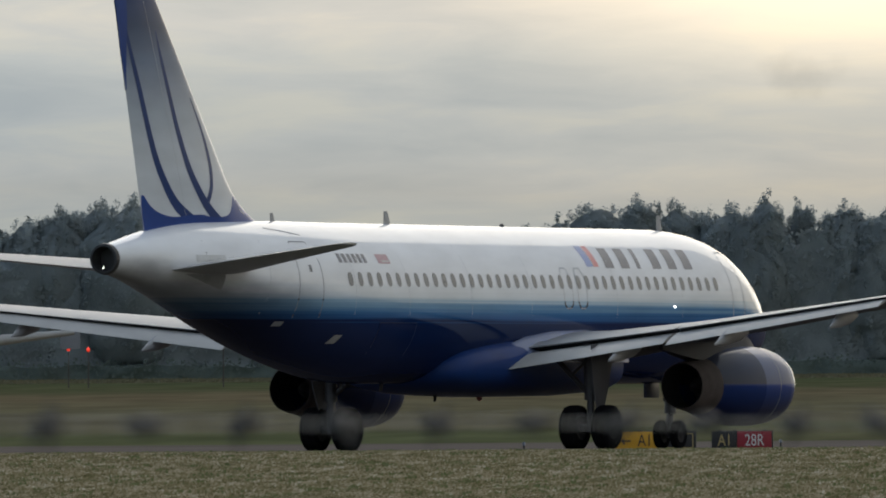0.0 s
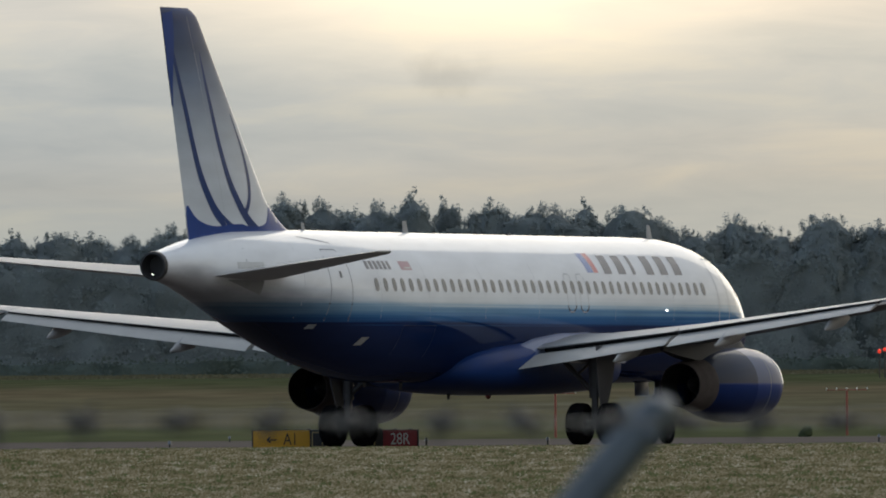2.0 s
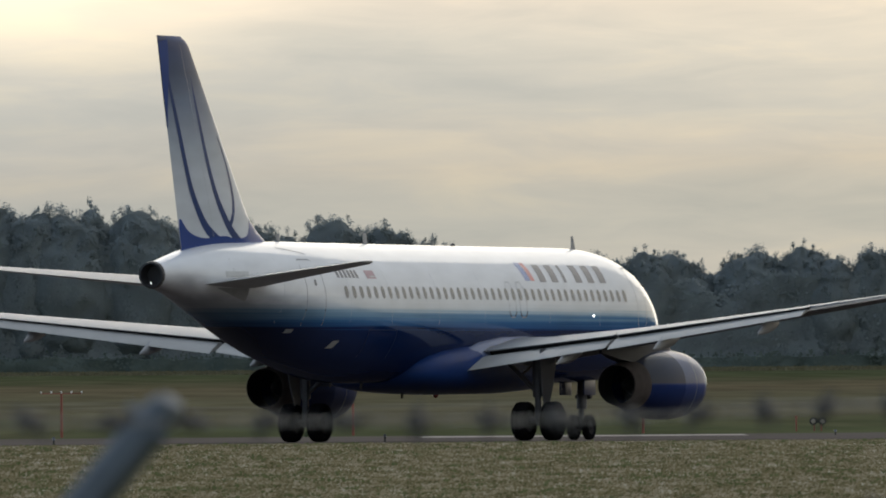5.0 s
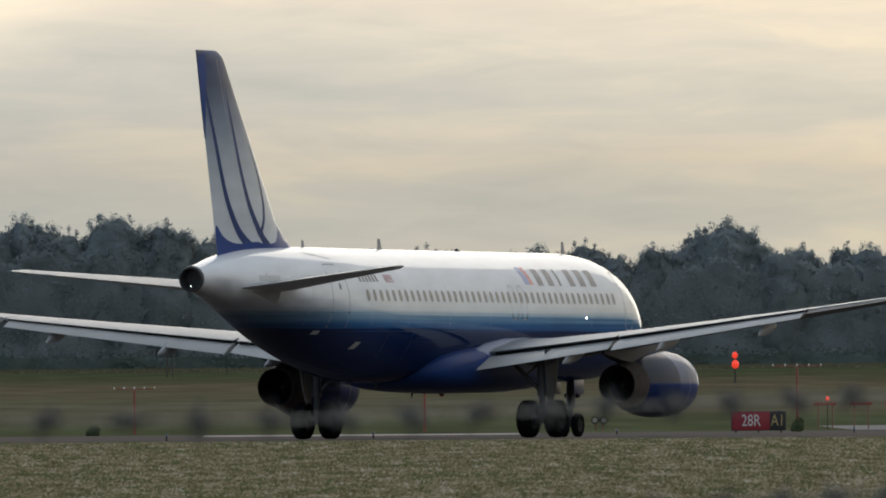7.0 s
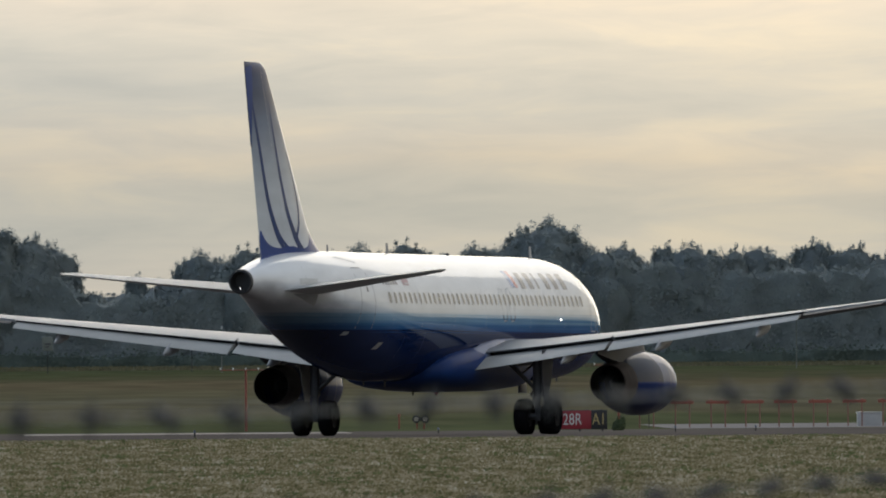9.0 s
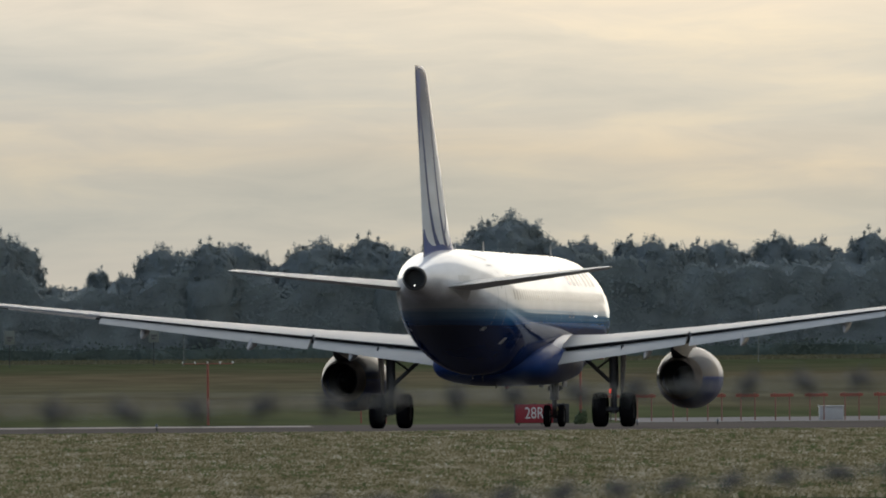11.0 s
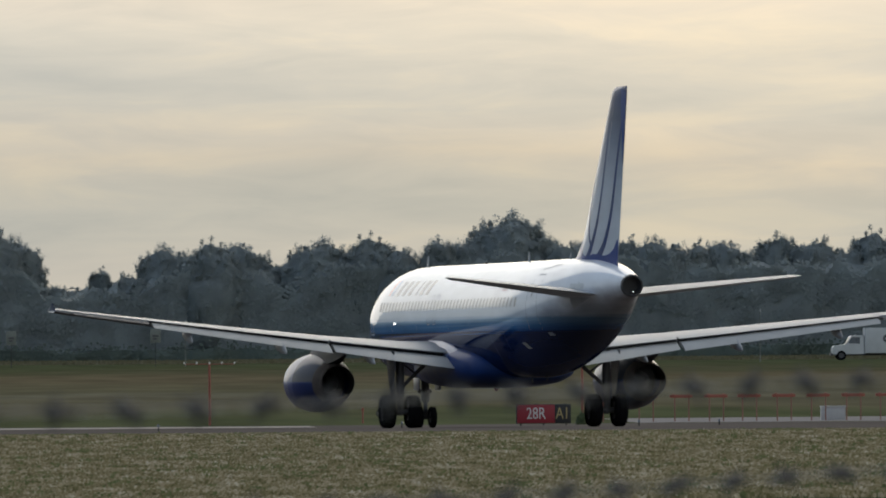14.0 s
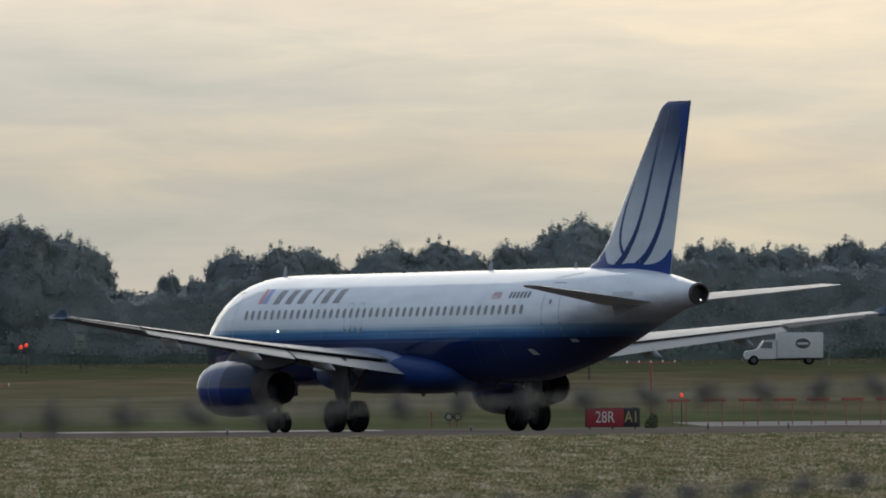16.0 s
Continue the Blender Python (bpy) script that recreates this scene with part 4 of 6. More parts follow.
            rings.append([Vector((side * y + 0.72 * r * math.cos(a), Y(y0 + f * ln), zc + 1.25 * r * math.sin(a))) for a in [2 * math.pi * k / 14 for k in range(14)]])
        part("flap_track_fairing", loft(bmesh.new(), rings), M_WING, wing, "pale grey canoe fairing")
    le, ch, z, tf = wing_at(17.0)
    bm = bmesh.new()
    for sgn, hgt in ((1, 0.25), (-1, 0.08)):
        rings = []
        for f in (0.0, 0.5, 1.0):
            a, b = le + 0.35 + 0.8 * f * (1 if sgn > 0 else 0.85), le + 1.55 - 0.05 * f
            zz = z + sgn * hgt * f
            rings.append([Vector((side * (17.02 + 0.07 * f), Y(a), zz)), Vector((side * (17.06 + 0.07 * f), Y((a + b) / 2), zz)),
                          Vector((side * (17.02 + 0.07 * f), Y(b), zz)), Vector((side * (16.98 + 0.07 * f), Y((a + b) / 2), zz))])
        loft(bm, rings)
    part("wingtip_fence", bm, M_FENCE, wing, "dark blue wingtip fence")


def build_engine(plane, side):
    c = (side * 5.75, 1.65)

    def E(xa):
        return Y(xa + 0.22)

    n = part("nacelle", turned(bmesh.new(), [(E(11.15), 0.80), (E(11.06), 0.86), (E(11.14), 0.93), (E(11.5), 1.0), (E(12.2), 1.05), (E(13.1), 1.05), (E(13.7), 1.01), (E(14.3), 0.92), (E(14.8), 0.815), (E(15.1), 0.745),
                                           (E(15.1), 0.70), (E(14.2), 0.74), (E(12.9), 0.78), (E(11.9), 0.78), (E(11.3), 0.77)], c, closed=True), M_NAC, plane, "grey and blue engine nacelle")
    n.data.materials.append(M_COWLSHEEN)
    for p in n.data.polygons:
        p.material_index = int(p.center.y > E(12.7))
    bm = turned(bmesh.new(), [(E(12.19), 1.052), (E(12.21), 1.053), (E(12.22), 1.048), (E(12.18), 1.047)], c, closed=True)
    part("cowl_joint", bm, M_LINE, n)
    part("inlet_lip", turned(bmesh.new(), [(E(11.28), 0.765), (E(11.12), 0.795), (E(11.04), 0.86), (E(11.10), 0.925), (E(11.16), 0.942), (E(11.18), 0.925), (E(11.2), 0.91), (E(11.2), 0.82), (E(11.3), 0.78)], c, closed=True), M_CHROME, n, "bright metal inlet lip")
    part("exhaust_nozzle", turned(bmesh.new(), [(E(15.06), 0.752), (E(15.4), 0.70), (E(16.06), 0.61), (E(16.07), 0.59), (E(15.4), 0.65), (E(14.8), 0.70)], c, closed=True), M_HOT, n, "burnt brown metal nozzle")
    part("nozzle_liner", turned(bmesh.new(), [(E(16.05), 0.586), (E(15.4), 0.643), (E(14.8), 0.69), (E(14.8), 0.68), (E(15.4), 0.635), (E(16.05), 0.578)], c, closed=True), M_DARK, n, "dark nozzle liner")
    part("exhaust_plug", turned(bmesh.new(), [(E(13.6), 0.75), (E(13.9), 0.73), (E(13.95), 0.40), (E(14.6), 0.33), (E(15.3), 0.16), (E(15.5), 0.03)], c), M_DARK, n, "dark exhaust core")
    bm = turned(bmesh.new(), [(E(11.65), 0.03), (E(11.85), 0.2), (E(12.05), 0.3)], c)
    for i in range(20):
        a = 2 * math.pi * i / 20
        p0 = Vector((c[0] + 0.28 * math.sin(a), E(12.0), c[1] + 0.28 * math.cos(a)))
        p1 = Vector((c[0] + 0.77 * math.sin(a + 0.1), E(12.1), c[1] + 0.77 * math.cos(a + 0.1)))
        tube(bm, p0, p1, 0.05, 0.06, 5)
    turned(bm, [(E(12.2), 0.77), (E(12.25), 0.77)], c)
    part("fan", bm, M_DARK, n)
    # pylon
    rings = []
    for xa, zlo, zhi, w in ((11.7, 2.58, 2.66, 0.06), (12.1, 2.50, 2.86, 0.18), (12.6, 2.45, 3.05, 0.26), (13.8, 2.30, 3.05, 0.28), (15.0, 2.28, 2.95, 0.26), (16.2, 2.42, 2.85, 0.18), (17.3, 2.6, 2.8, 0.05)):
        rings.append([Vector((c[0] + dx * w, E(xa), zz)) for dx, zz in ((-1, zlo), (-0.8, (zlo + zhi) / 2), (-0.55, zhi), (0.55, zhi), (0.8, (zlo + zhi) / 2), (1, zlo))])
    part("pylon", loft(bmesh.new(), rings), M_PYLON, n, "grey engine pylon")


def wheel_mesh(r, w):
    """A tyre with rounded shoulders and tread grooves, about the x axis."""
    bm = bmesh.new()
    prof = [(-0.36 * w, 0.55 * r), (-0.5 * w, 0.70 * r), (-0.5 * w, 0.86 * r), (-0.40 * w, 0.965 * r), (-0.22 * w, r), (-0.19 * w, 0.975 * r), (-0.16 * w, r), (0.0, r),
            (0.16 * w, r), (0.19 * w, 0.975 * r), (0.22 * w, r), (0.40 * w, 0.965 * r), (0.5 * w, 0.86 * r), (0.5 * w, 0.70 * r), (0.36 * w, 0.55 * r)]
    loft(bm, [[Vector((x, q * math.sin(2 * math.pi * i / 40), q * math.cos(2 * math.pi * i / 40))) for i in range(40)] for x, q in prof])
    return bm


def rim_mesh(r, w):
    bm = bmesh.new()
    for s in (-1, 1):
        prof = [(s * 0.37 * w, 0.57 * r), (s * 0.43 * w, 0.54 * r), (s * 0.40 * w, 0.46 * r), (s * 0.30 * w, 0.38 * r), (s * 0.34 * w, 0.2 * r), (s * 0.46 * w, 0.16 * r), (s * 0.47 * w, 0.02 * r)]
        loft(bm, [[Vector((x, q * math.sin(2 * math.pi * i / 24), q * math.cos(2 * math.pi * i / 24))) for i in range(24)] for x, q in prof])
        for k in range(8):
            a = 2 * math.pi * k / 8
            p = Vector((s * 0.33 * w, 0.3 * r * math.sin(a), 0.3 * r * math.cos(a)))
            tube(bm, p, p + Vector((s * 0.07 * w, 0, 0)), 0.045 * r, n=6)
    return bm


WHEELS = []


def add_wheel(plane, x, y, r, w, name):
    ob = part(name, wheel_mesh(r, w), M_RUBBER, plane, "black rubber tyre")
    ob.matrix_basis = pose(x, y, r)
    part("rim", rim_mesh(r, w), M_RIM, ob, "dull metal wheel rim")
    WHEELS.append((ob, x, y, r))


def build_gear(plane):
    for side in (-1, 1):
        x = side * 3.795
        bm = tube(bmesh.new(), (x, 0, 0.45), (x, 0, 1.35), 0.10)
        tube(bm, (x, 0, 1.3), (x, -0.05, 2.75), 0.16)
        tube(bm, (x - 0.55, 0, 0.585), (x + 0.55, 0, 0.585), 0.10)
        tube(bm, (x, 0.14, 1.25), (x, 0.26, 0.95), 0.035)
        tube(bm, (x, 0.26, 0.95), (x, 0.10, 0.62), 0.035)
        tube(bm, (x + 0.1, -0.12, 0.7), (x + 0.1, -0.14, 2.4), 0.02, n=6)
        leg = part("main_gear_leg", bm, M_STEEL, plane, "grey steel landing gear leg")
        bm = tube(bmesh.new(), (x, 0, 1.40), (x - side * 1.2, 0.2, 2.5), 0.07)
        tube(bm, (x - side * 0.6, 0.1, 1.95), (x, 0, 2.4), 0.04)
        part("side_brace", bm, M_STEEL, leg)
        bm = bmesh.new()
        rings = []
        for z, y0, y1 in ((0.98, -0.14, 0.15), (1.2, -0.27, 0.26), (1.65, -0.46, 0.44), (2.35, -0.66, 0.60), (2.75, -0.66, 0.60)):
            xo = x + side * (0.26 + 0.05 * (z - 1.2))
            rings.append([Vector((xo, y0, z)), Vector((xo + side * 0.03, y0, z)), Vector((xo + side * 0.05, 0, z)), Vector((xo + side * 0.03, y1, z)), Vector((xo, y1, z)), Vector((xo + side * 0.02, 0, z))])
        part("leg_door", loft(bm, rings), M_DOORGREY, leg, "grey gear door")
        for dx in (-0.4635, 0.4635):
            add_wheel(plane, x + dx, 0.0, 0.585, 0.46, "main_wheel")
    y = Y(5.07)
    bm = tube(bmesh.new(), (0, y, 0.3), (0, y + 0.03, 1.0), 0.085)
    tube(bm, (0, y + 0.03, 0.95), (0, y + 0.12, 2.1), 0.16)
    tube(bm, (-0.3, y, 0.385), (0.3, y, 0.385), 0.05)
    tube(bm, (0, y + 0.05, 1.25), (0, y + 0.95, 2.0), 0.05)
    tube(bm, (0, y - 0.1, 1.0), (0, y - 0.22, 0.72), 0.025)
    tube(bm, (0, y - 0.22, 0.72), (0, y - 0.03, 0.42), 0.025)
    leg = part("nose_gear_leg", bm, M_STEEL, plane, "grey steel nose gear leg")
    for s in (-1, 1):
        part("nose_gear_door", box(bmesh.new(), s * 0.40 - 0.02, s * 0.40 + 0.02, y - 0.75, y + 0.15, 1.38, 1.95, 0.015), M_NAVY, leg)
        tb = tube(bmesh.new(), (s * 0.17, y + 0.12, 1.33), (s * 0.17, y + 0.25, 1.35), 0.09, 0.10)
        part("taxi_lamp", tb, M_STEEL, leg)
        add_wheel(plane, s * 0.25, y, 0.385, 0.22, "nose_wheel")


def fin_outline(z):
    """Leading and trailing edge of the fin at a height, metres behind the nose."""
    te = 35.42 + (z - 5.6) * (37.03 - 35.42) / (11.76 - 5.6)
    le = 30.65 + (z - 6.5) * (34.98 - 30.65) / (11.7 - 6.5)
    if z < 6.9:
        le -= 1.05 * ((6.9 - z) / 1.2) ** 2.2
    if z > 11.45:
        le += 1.3 * ((z - 11.45) / 0.31) ** 2 * 0.25
    return le, te


def fin_half(z, xa):
    le, te = fin_outline(z)
    c = min(0.995, max(0.004, (xa - le) / (te - le)))
    return 5 * 0.10 * min(te - le, 4.6) * (0.2969 * math.sqrt(c) - 0.126 * c - 0.3516 * c**2 + 0.2843 * c**3 - 0.1015 * c**4)


def fin_strip(bm, pts, widths, side, lift=0.005):
    """A painted line on the fin through (xa, z) places, with its width at each."""
    tab = smooth_table(np.linspace(0, 1, len(pts)), [(*p, w) for p, w in zip(pts, widths)])
    n = 26
    prev = None
    for i in range(n + 1):
        a, b = tab(i / n), tab(min(1, i / n + 0.01))
        a0 = tab(max(0, i / n - 0.01))
        dx, dz = b[0] - a0[0], b[1] - a0[1]
        d = math.hypot(dx, dz) or 1
        ox, oz = -dz / d * a[2] / 2, dx / d * a[2] / 2
        row = [bm.verts.new((side * (fin_half(a[1] + s * oz, a[0] + s * ox) + lift), Y(a[0] + s * ox), a[1] + s * oz)) for s in (-1, 0, 1)]
        if prev:
            for k in range(2):
                bm.faces.new((prev[k], prev[k + 1], row[k + 1], row[k]))
        prev = row
    return bm


def build_tail(plane):
    zs = [5.35, 5.6, 5.75, 5.9, 6.05, 6.2, 6.4, 6.65, 6.9, 7.5, 8.2, 9, 10, 11, 11.4, 11.55, 11.66, 11.73, 11.76]
    cs = [(1 - math.cos(math.pi * i / 16)) / 2 for i in range(17)]
    rings = []
    for z in zs:
        le, te = fin_outline(z)
        k = 1.0 if z < 11.6 else max(0.12, 1 - ((z - 11.6) / 0.165) ** 2)
        up = [Vector((fin_half(z, le + c * (te - le)) * k, Y(le + c * (te - le)), z)) for c in cs]
        dn = [Vector((-fin_half(z, le + c * (te - le)) * k - 0.0005, Y(le + c * (te - le)), z)) for c in reversed(cs[1:-1])]
        rings.append(up + dn)
    fin = part("tail_fin", loft(bmesh.new(), rings), M_FIN, plane, "tall grey and blue tail fin")
    for side in (-1, 1):
        for pts, w in (([(36.5, 10.9), (36.06, 9.9), (35.67, 9.05), (35.27, 8.12), (34.86, 7.3), (34.32, 6.62), (33.85, 6.22), (33.3, 5.96), (32.9, 5.84)], (0.10, 0.16, 0.19, 0.21, 0.24, 0.27, 0.29, 0.28, 0.2)),
                       ([(34.95, 10.6), (34.68, 9.9), (34.33, 9.1), (33.9, 8.15), (33.35, 7.2), (32.8, 6.6), (32.4, 6.26), (31.95, 5.98), (31.6, 5.85)], (0.04, 0.12, 0.16, 0.19, 0.22, 0.25, 0.27, 0.27, 0.2)),
                       ([(33.15, 8.95), (32.75, 8.4), (32.45, 7.9), (32.2, 7.25), (32.15, 6.8), (32.25, 6.5), (32.42, 6.28)], (0.04, 0.10, 0.14, 0.17, 0.18, 0.19, 0.2))):
            part("stripe", fin_strip(bmesh.new(), pts, w, side), M_STRIPE, fin, "dark blue curved stripe")
        # royal band down the trailing edge from the tip
        band = [(36.67, 11.62), (36.57, 11.1), (36.50, 10.6), (36.45, 10.1), (36.38, 9.6), (36.30, 9.1)]
        part("edge_band", fin_strip(bmesh.new(), band, (0.52, 0.48, 0.38, 0.26, 0.12, 0.03), side, 0.009), M_ROYAL, fin, "royal blue band on the trailing edge")
        # blue foot of the fin with a scalloped upper edge
        edge = smooth_table([29.3, 30.0, 30.6, 30.85, 31.1, 31.5, 32.2, 32.6, 33.2, 33.9, 34.6, 35.1, 35.45], [[5.98], [6.25], [6.62], [6.55], [6.12], [5.98], [5.97], [6.02], [6.0], [5.95], [6.02], [6.2], [6.48]])
        bm = bmesh.new()
        prev = None
        for i in range(61):
            xa = 29.35 + (35.55 - 29.35) * i / 60
            top = float(edge(min(35.45, xa))[0])
            row = []
            for k in range(5):
                z = 5.48 + (top - 5.48) * k / 4
                le, te = fin_outline(z)
                x = min(max(xa, le + 0.02), te - 0.02)
                row.append(bm.verts.new((side * (fin_half(z, x) + 0.007), Y(x), z)))
            if prev:
                for k in range(4):
                    bm.faces.new((prev[k], prev[k + 1], row[k + 1], row[k]))
            prev = row
        bmesh.ops.dissolve_degenerate(bm, edges=bm.edges, dist=0.0005)
        part("foot_panel", bm, M_ROYAL, fin, "royal blue foot of the fin")
        # rudder joint
        part("rudder_joint", fin_strip(bmesh.new(), [(35.62, 11.5), (35.0, 10.0), (34.3, 8.2), (33.55, 6.3), (33.4, 5.9)], (0.012,) * 5, side), M_SEAM, fin)
        # tailplane
        st = [(side * 0.35, 31.55, 3.75, 4.58, 1.0, 0.5), (side * 1.1, 32.0, 3.4, 4.66, 1.0, 0.5), (side * 3.5, 33.75, 2.45, 4.905, 0.95, 0.5), (side * 6.05, 35.55, 1.30, 5.165, 0.9, 0.5), (side * 6.22, 35.85, 0.95, 5.185, 0.5, 0.5)]
        tp = part("tailplane", panel(bmesh.new(), st, foil(12, 0.10, 0, 1.0, 0.0)), M_WING, plane, "pale grey tailplane")
        tone_underside(tp, M_TAILUNDER)
        bm = bmesh.new()
        for f0 in (0.70,):
            rows = []
            for x, le, ch, z, tf, tw in st[1:4]:
                hgt = 0.039 * ch * tf
                rows.append((Vector((x, Y(le + f0 * ch), z + hgt)), Vector((x, Y(le + (f0 + 0.012) * ch), z + hgt))))
            for (a, b), (c, d) in zip(rows, rows[1:]):
                vs = [bm.verts.new(p + Vector((0, 0, 0.012))) for p in (a, b, d, c)]
                bm.faces.new(vs)
        part("elevator_joint", bm, M_LINE, tp)
        # sealing plate on the hull at the root
        part("root_strip", hull_block(bmesh.new(), 33.25, 34.45, 4.80, 4.98, side), M_STRIP, plane, "pale strip over the tailplane root")
        bm = hull_patch(bmesh.new(), [[(33.27, z), (33.30 + (z - 4.11) * 1.9, z), (33.33 + (z - 4.11) * 3.8, z)] for z in (4.11, 4.2, 4.3, 4.4, 4.5)], side)
        part("root_plate", bm, M_PLATE, plane, "grey plate at the tailplane root")
    bm = turned(bmesh.new(), [(Y(37.20), 0.30), (Y(37.43), 0.40), (Y(37.56), 0.375), (Y(37.57), 0.32), (Y(37.2), 0.27), (Y(36.4), 0.22)], (0, 4.86))
    part("auxiliary_exhaust", bm, M_DARK, plane, "dark exhaust in the tail cone")
    bm = bmesh.new()
    bmesh.ops.create_icosphere(bm, subdivisions=2, radius=0.015, matrix=Matrix.Translation((0.02, Y(37.60), 4.64)))
    part("tail_lamp", bm, M_LAMPW, plane, "small white tail lamp")


def build_hull(plane):
    bm = bmesh.new()
    xs = [0, 0.08, 0.25, 0.45, 0.7, 1.0, 1.4, 1.9, 2.4, 3, 3.6, 4.3, 5, 5.8, 6.6, 8] + [9 + 1.0 * i for i in range(16)] + [24.5 + 0.5 * i for i in range(26)] + [37.45]
    rings = []
    for xa in xs:
        zc, hw, hh = HULL(xa)
        rings.append([Vector((hw * math.sin(2 * math.pi * i / 64), Y(xa), zc + hh * math.cos(2 * math.pi * i / 64))) for i in range(64)])
    loft(bm, rings, cap1=False)
    hull = part("fuselage", bm, M_BODY, plane, "white, sky blue and navy fuselage", smooth=60)
    # belly fairing between the wings
    rings = []
    for xa, zlo, zhi, w in ((10.2, 2.15, 2.45, 0.6), (10.9, 1.72, 2.75, 1.5), (12, 1.50, 3.0, 2.05), (14, 1.42, 3.1, 2.22), (17, 1.40, 3.1, 2.25), (18.6, 1.43, 3.0, 2.19), (19.9, 1.48, 2.86, 2.09), (20.7, 1.56, 2.72, 1.97), (21.15, 1.66, 2.58, 1.8), (21.4, 1.76, 2.45, 1.5), (21.5, 1.85, 2.3, 1.1)):
        w *= 0.97
        zc, hh = (zlo + zhi) / 2, (zhi - zlo) / 2
        ring = []
        for i in range(40):
            a = 2 * math.pi * i / 40
            sx, cz = math.sin(a), math.cos(a)
            ring.append(Vector((w * math.copysign(abs(sx) ** 0.6, sx), Y(xa), zc + hh * math.copysign(abs(cz) ** 0.75, cz))))
        rings.append(ring)
    part("belly_fairing", loft(bmesh.new(), rings), M_FAIR, plane, "royal blue belly fairing", smooth=60)
    for side in (-1, 1):
        # rounded fillet where the wing leaves the hull
        rings = []
        for xa, zt, w in ((11.6, 2.75, 0.15), (12.6, 3.06, 0.42), (14, 3.2, 0.5), (16, 3.15, 0.48), (17.6, 2.95, 0.38), (18.8, 2.7, 0.24), (19.6, 2.5, 0.06)):
            x0 = 1.80
            rings.append([Vector((side * (x0 + w * f), Y(xa), zt - (zt - 2.45) * f**1.6)) for f in (0, 0.25, 0.5, 0.75, 1.0)] + [Vector((side * (x0 + w), Y(xa), 2.3)), Vector((side * x0, Y(xa), 2.3))])
        part("wing_fillet", loft(bmesh.new(), rings), M_FILLET, plane, "pale fillet at the wing root")
        # cabin windows
        pitch = 0.525
        for k in range(42):
            xa = 6.1 + pitch * k
            if abs(xa - 14.1) < 0.1 or xa > 27.75:
                continue
            bm = bmesh.new()
            ring = []
            for i in range(14):
                a = 2 * math.pi * i / 14
                ring.append(bm.verts.new(skin(xa + 0.125 * math.copysign(abs(math.sin(a)) ** 0.8, math.sin(a)), 4.41 + 0.185 * math.copysign(abs(math.cos(a)) ** 0.8, math.cos(a)), side, 0.008)))
            bm.faces.new(ring)
            part("window", bm, M_GLASS, hull)
        # doors and overwing exits, by their joints
        for xa0, xa1, z0, z1, rnd in ((4.2, 5.05, 3.42, 5.28, 0.18), (14.95, 15.48, 3.72, 4.78, 0.2), (14.1, 14.63, 3.72, 4.78, 0.2)):
            pts = [(xa0, z0 + rnd), (xa0, z1 - rnd), (xa0 + rnd * 0.6, z1), (xa1 - rnd * 0.6, z1), (xa1, z1 - rnd), (xa1, z0 + rnd), (xa1 - rnd * 0.6, z0), (xa0 + rnd * 0.6, z0), (xa0, z0 + rnd)]
            part("door_joint", hull_line(bmesh.new(), pts, side, 0.035), M_SEAM, hull, "dark joint round a cabin door")
        for xa0 in (14.1, 14.95):
            part("exit_sill", hull_line(bmesh.new(), [(xa0 + 0.53 * (1 - math.cos(a)) / 2, 3.90 - 0.19 * math.sin(a)) for a in [math.pi * i / 8 for i in range(9)]], side, 0.05), M_DARK, hull, "dark lower edge of the overwing exit")
        part("door_joint", hull_line(bmesh.new(), [(29.0, 3.42), (29.0, 5.1), (29.15, 5.35), (29.95, 5.35), (30.1, 5.1), (30.1, 3.42)], side, 0.03), M_LINE, hull, "dark joint round a cabin door")
        for xa in (29.0, 30.1):
            part("door_seal", hull_line(bmesh.new(), [(xa, 3.46), (xa, 3.9)], side, 0.06), M_DARK, hull, "dark lower seal of the door")
        part("door_window", hull_block(bmesh.new(), 29.45, 29.58, 4.58, 4.76, side), M_GLASS, hull)
        part("cargo_joint", hull_line(bmesh.new(), [(24.0, 2.45), (24.0, 3.3), (26.0, 3.3), (26.0, 2.5)], side, 0.02), M_NAVY, hull)
        part("hull_joint", hull_line(bmesh.new(), [(33.95, 5.35), (34.05, 4.7), (34.1, 4.2)], side, 0.02), M_LINE, hull)
        for xa in (8.3, 12.3, 17.4, 20.9, 24.5, 27.4, 31.4):
            part("hull_seam", hull_line(bmesh.new(), [(xa, 3.5), (xa, 4.2), (xa, 5.0), (xa, 5.7)], side, 0.014), M_SEAM, hull)
        part("fin_root_joint", hull_line(bmesh.new(), [(30.4, 5.70), (29.7, 5.62), (29.0, 5.52)], side, 0.03), M_LINE, hull)
        part("service_panel", hull_block(bmesh.new(), 27.75, 28.1, 2.76, 2.98, side, slant=-0.7), M_WING, hull, "small pale service panel")
        part("service_panel", hull_block(bmesh.new(), 30.3, 30.65, 3.2, 3.32, side), M_LINE, hull)
        # title as plain slanted shapes, emblem, flag and marking as bars
        tilt = -0.28 if side > 0 else 0.28
        for k in range(6):
            a = (12.68 if side > 0 else 13.42) - 5.75 * k / 6
            wide = 0.22 if k == 2 else 0.52
            part("title_bar", hull_block(bmesh.new(), a - 0.16 - wide, a - 0.16, 4.80, 5.33, side, slant=tilt), M_TITLE, hull, "slate blue title bar")
        ex = 13.28 if side > 0 else 7.1
        bm = bmesh.new()
        hull_block(bm, ex - 0.03, ex + 0.36, 4.83, 5.38, side)
        part("emblem", bm, M_EMBLEM, hull, "blue half of the emblem")
        part("emblem", hull_block(bmesh.new(), ex - 0.38, ex - 0.07, 4.83, 5.38, side), M_REDPAINT, hull, "red half of the emblem")
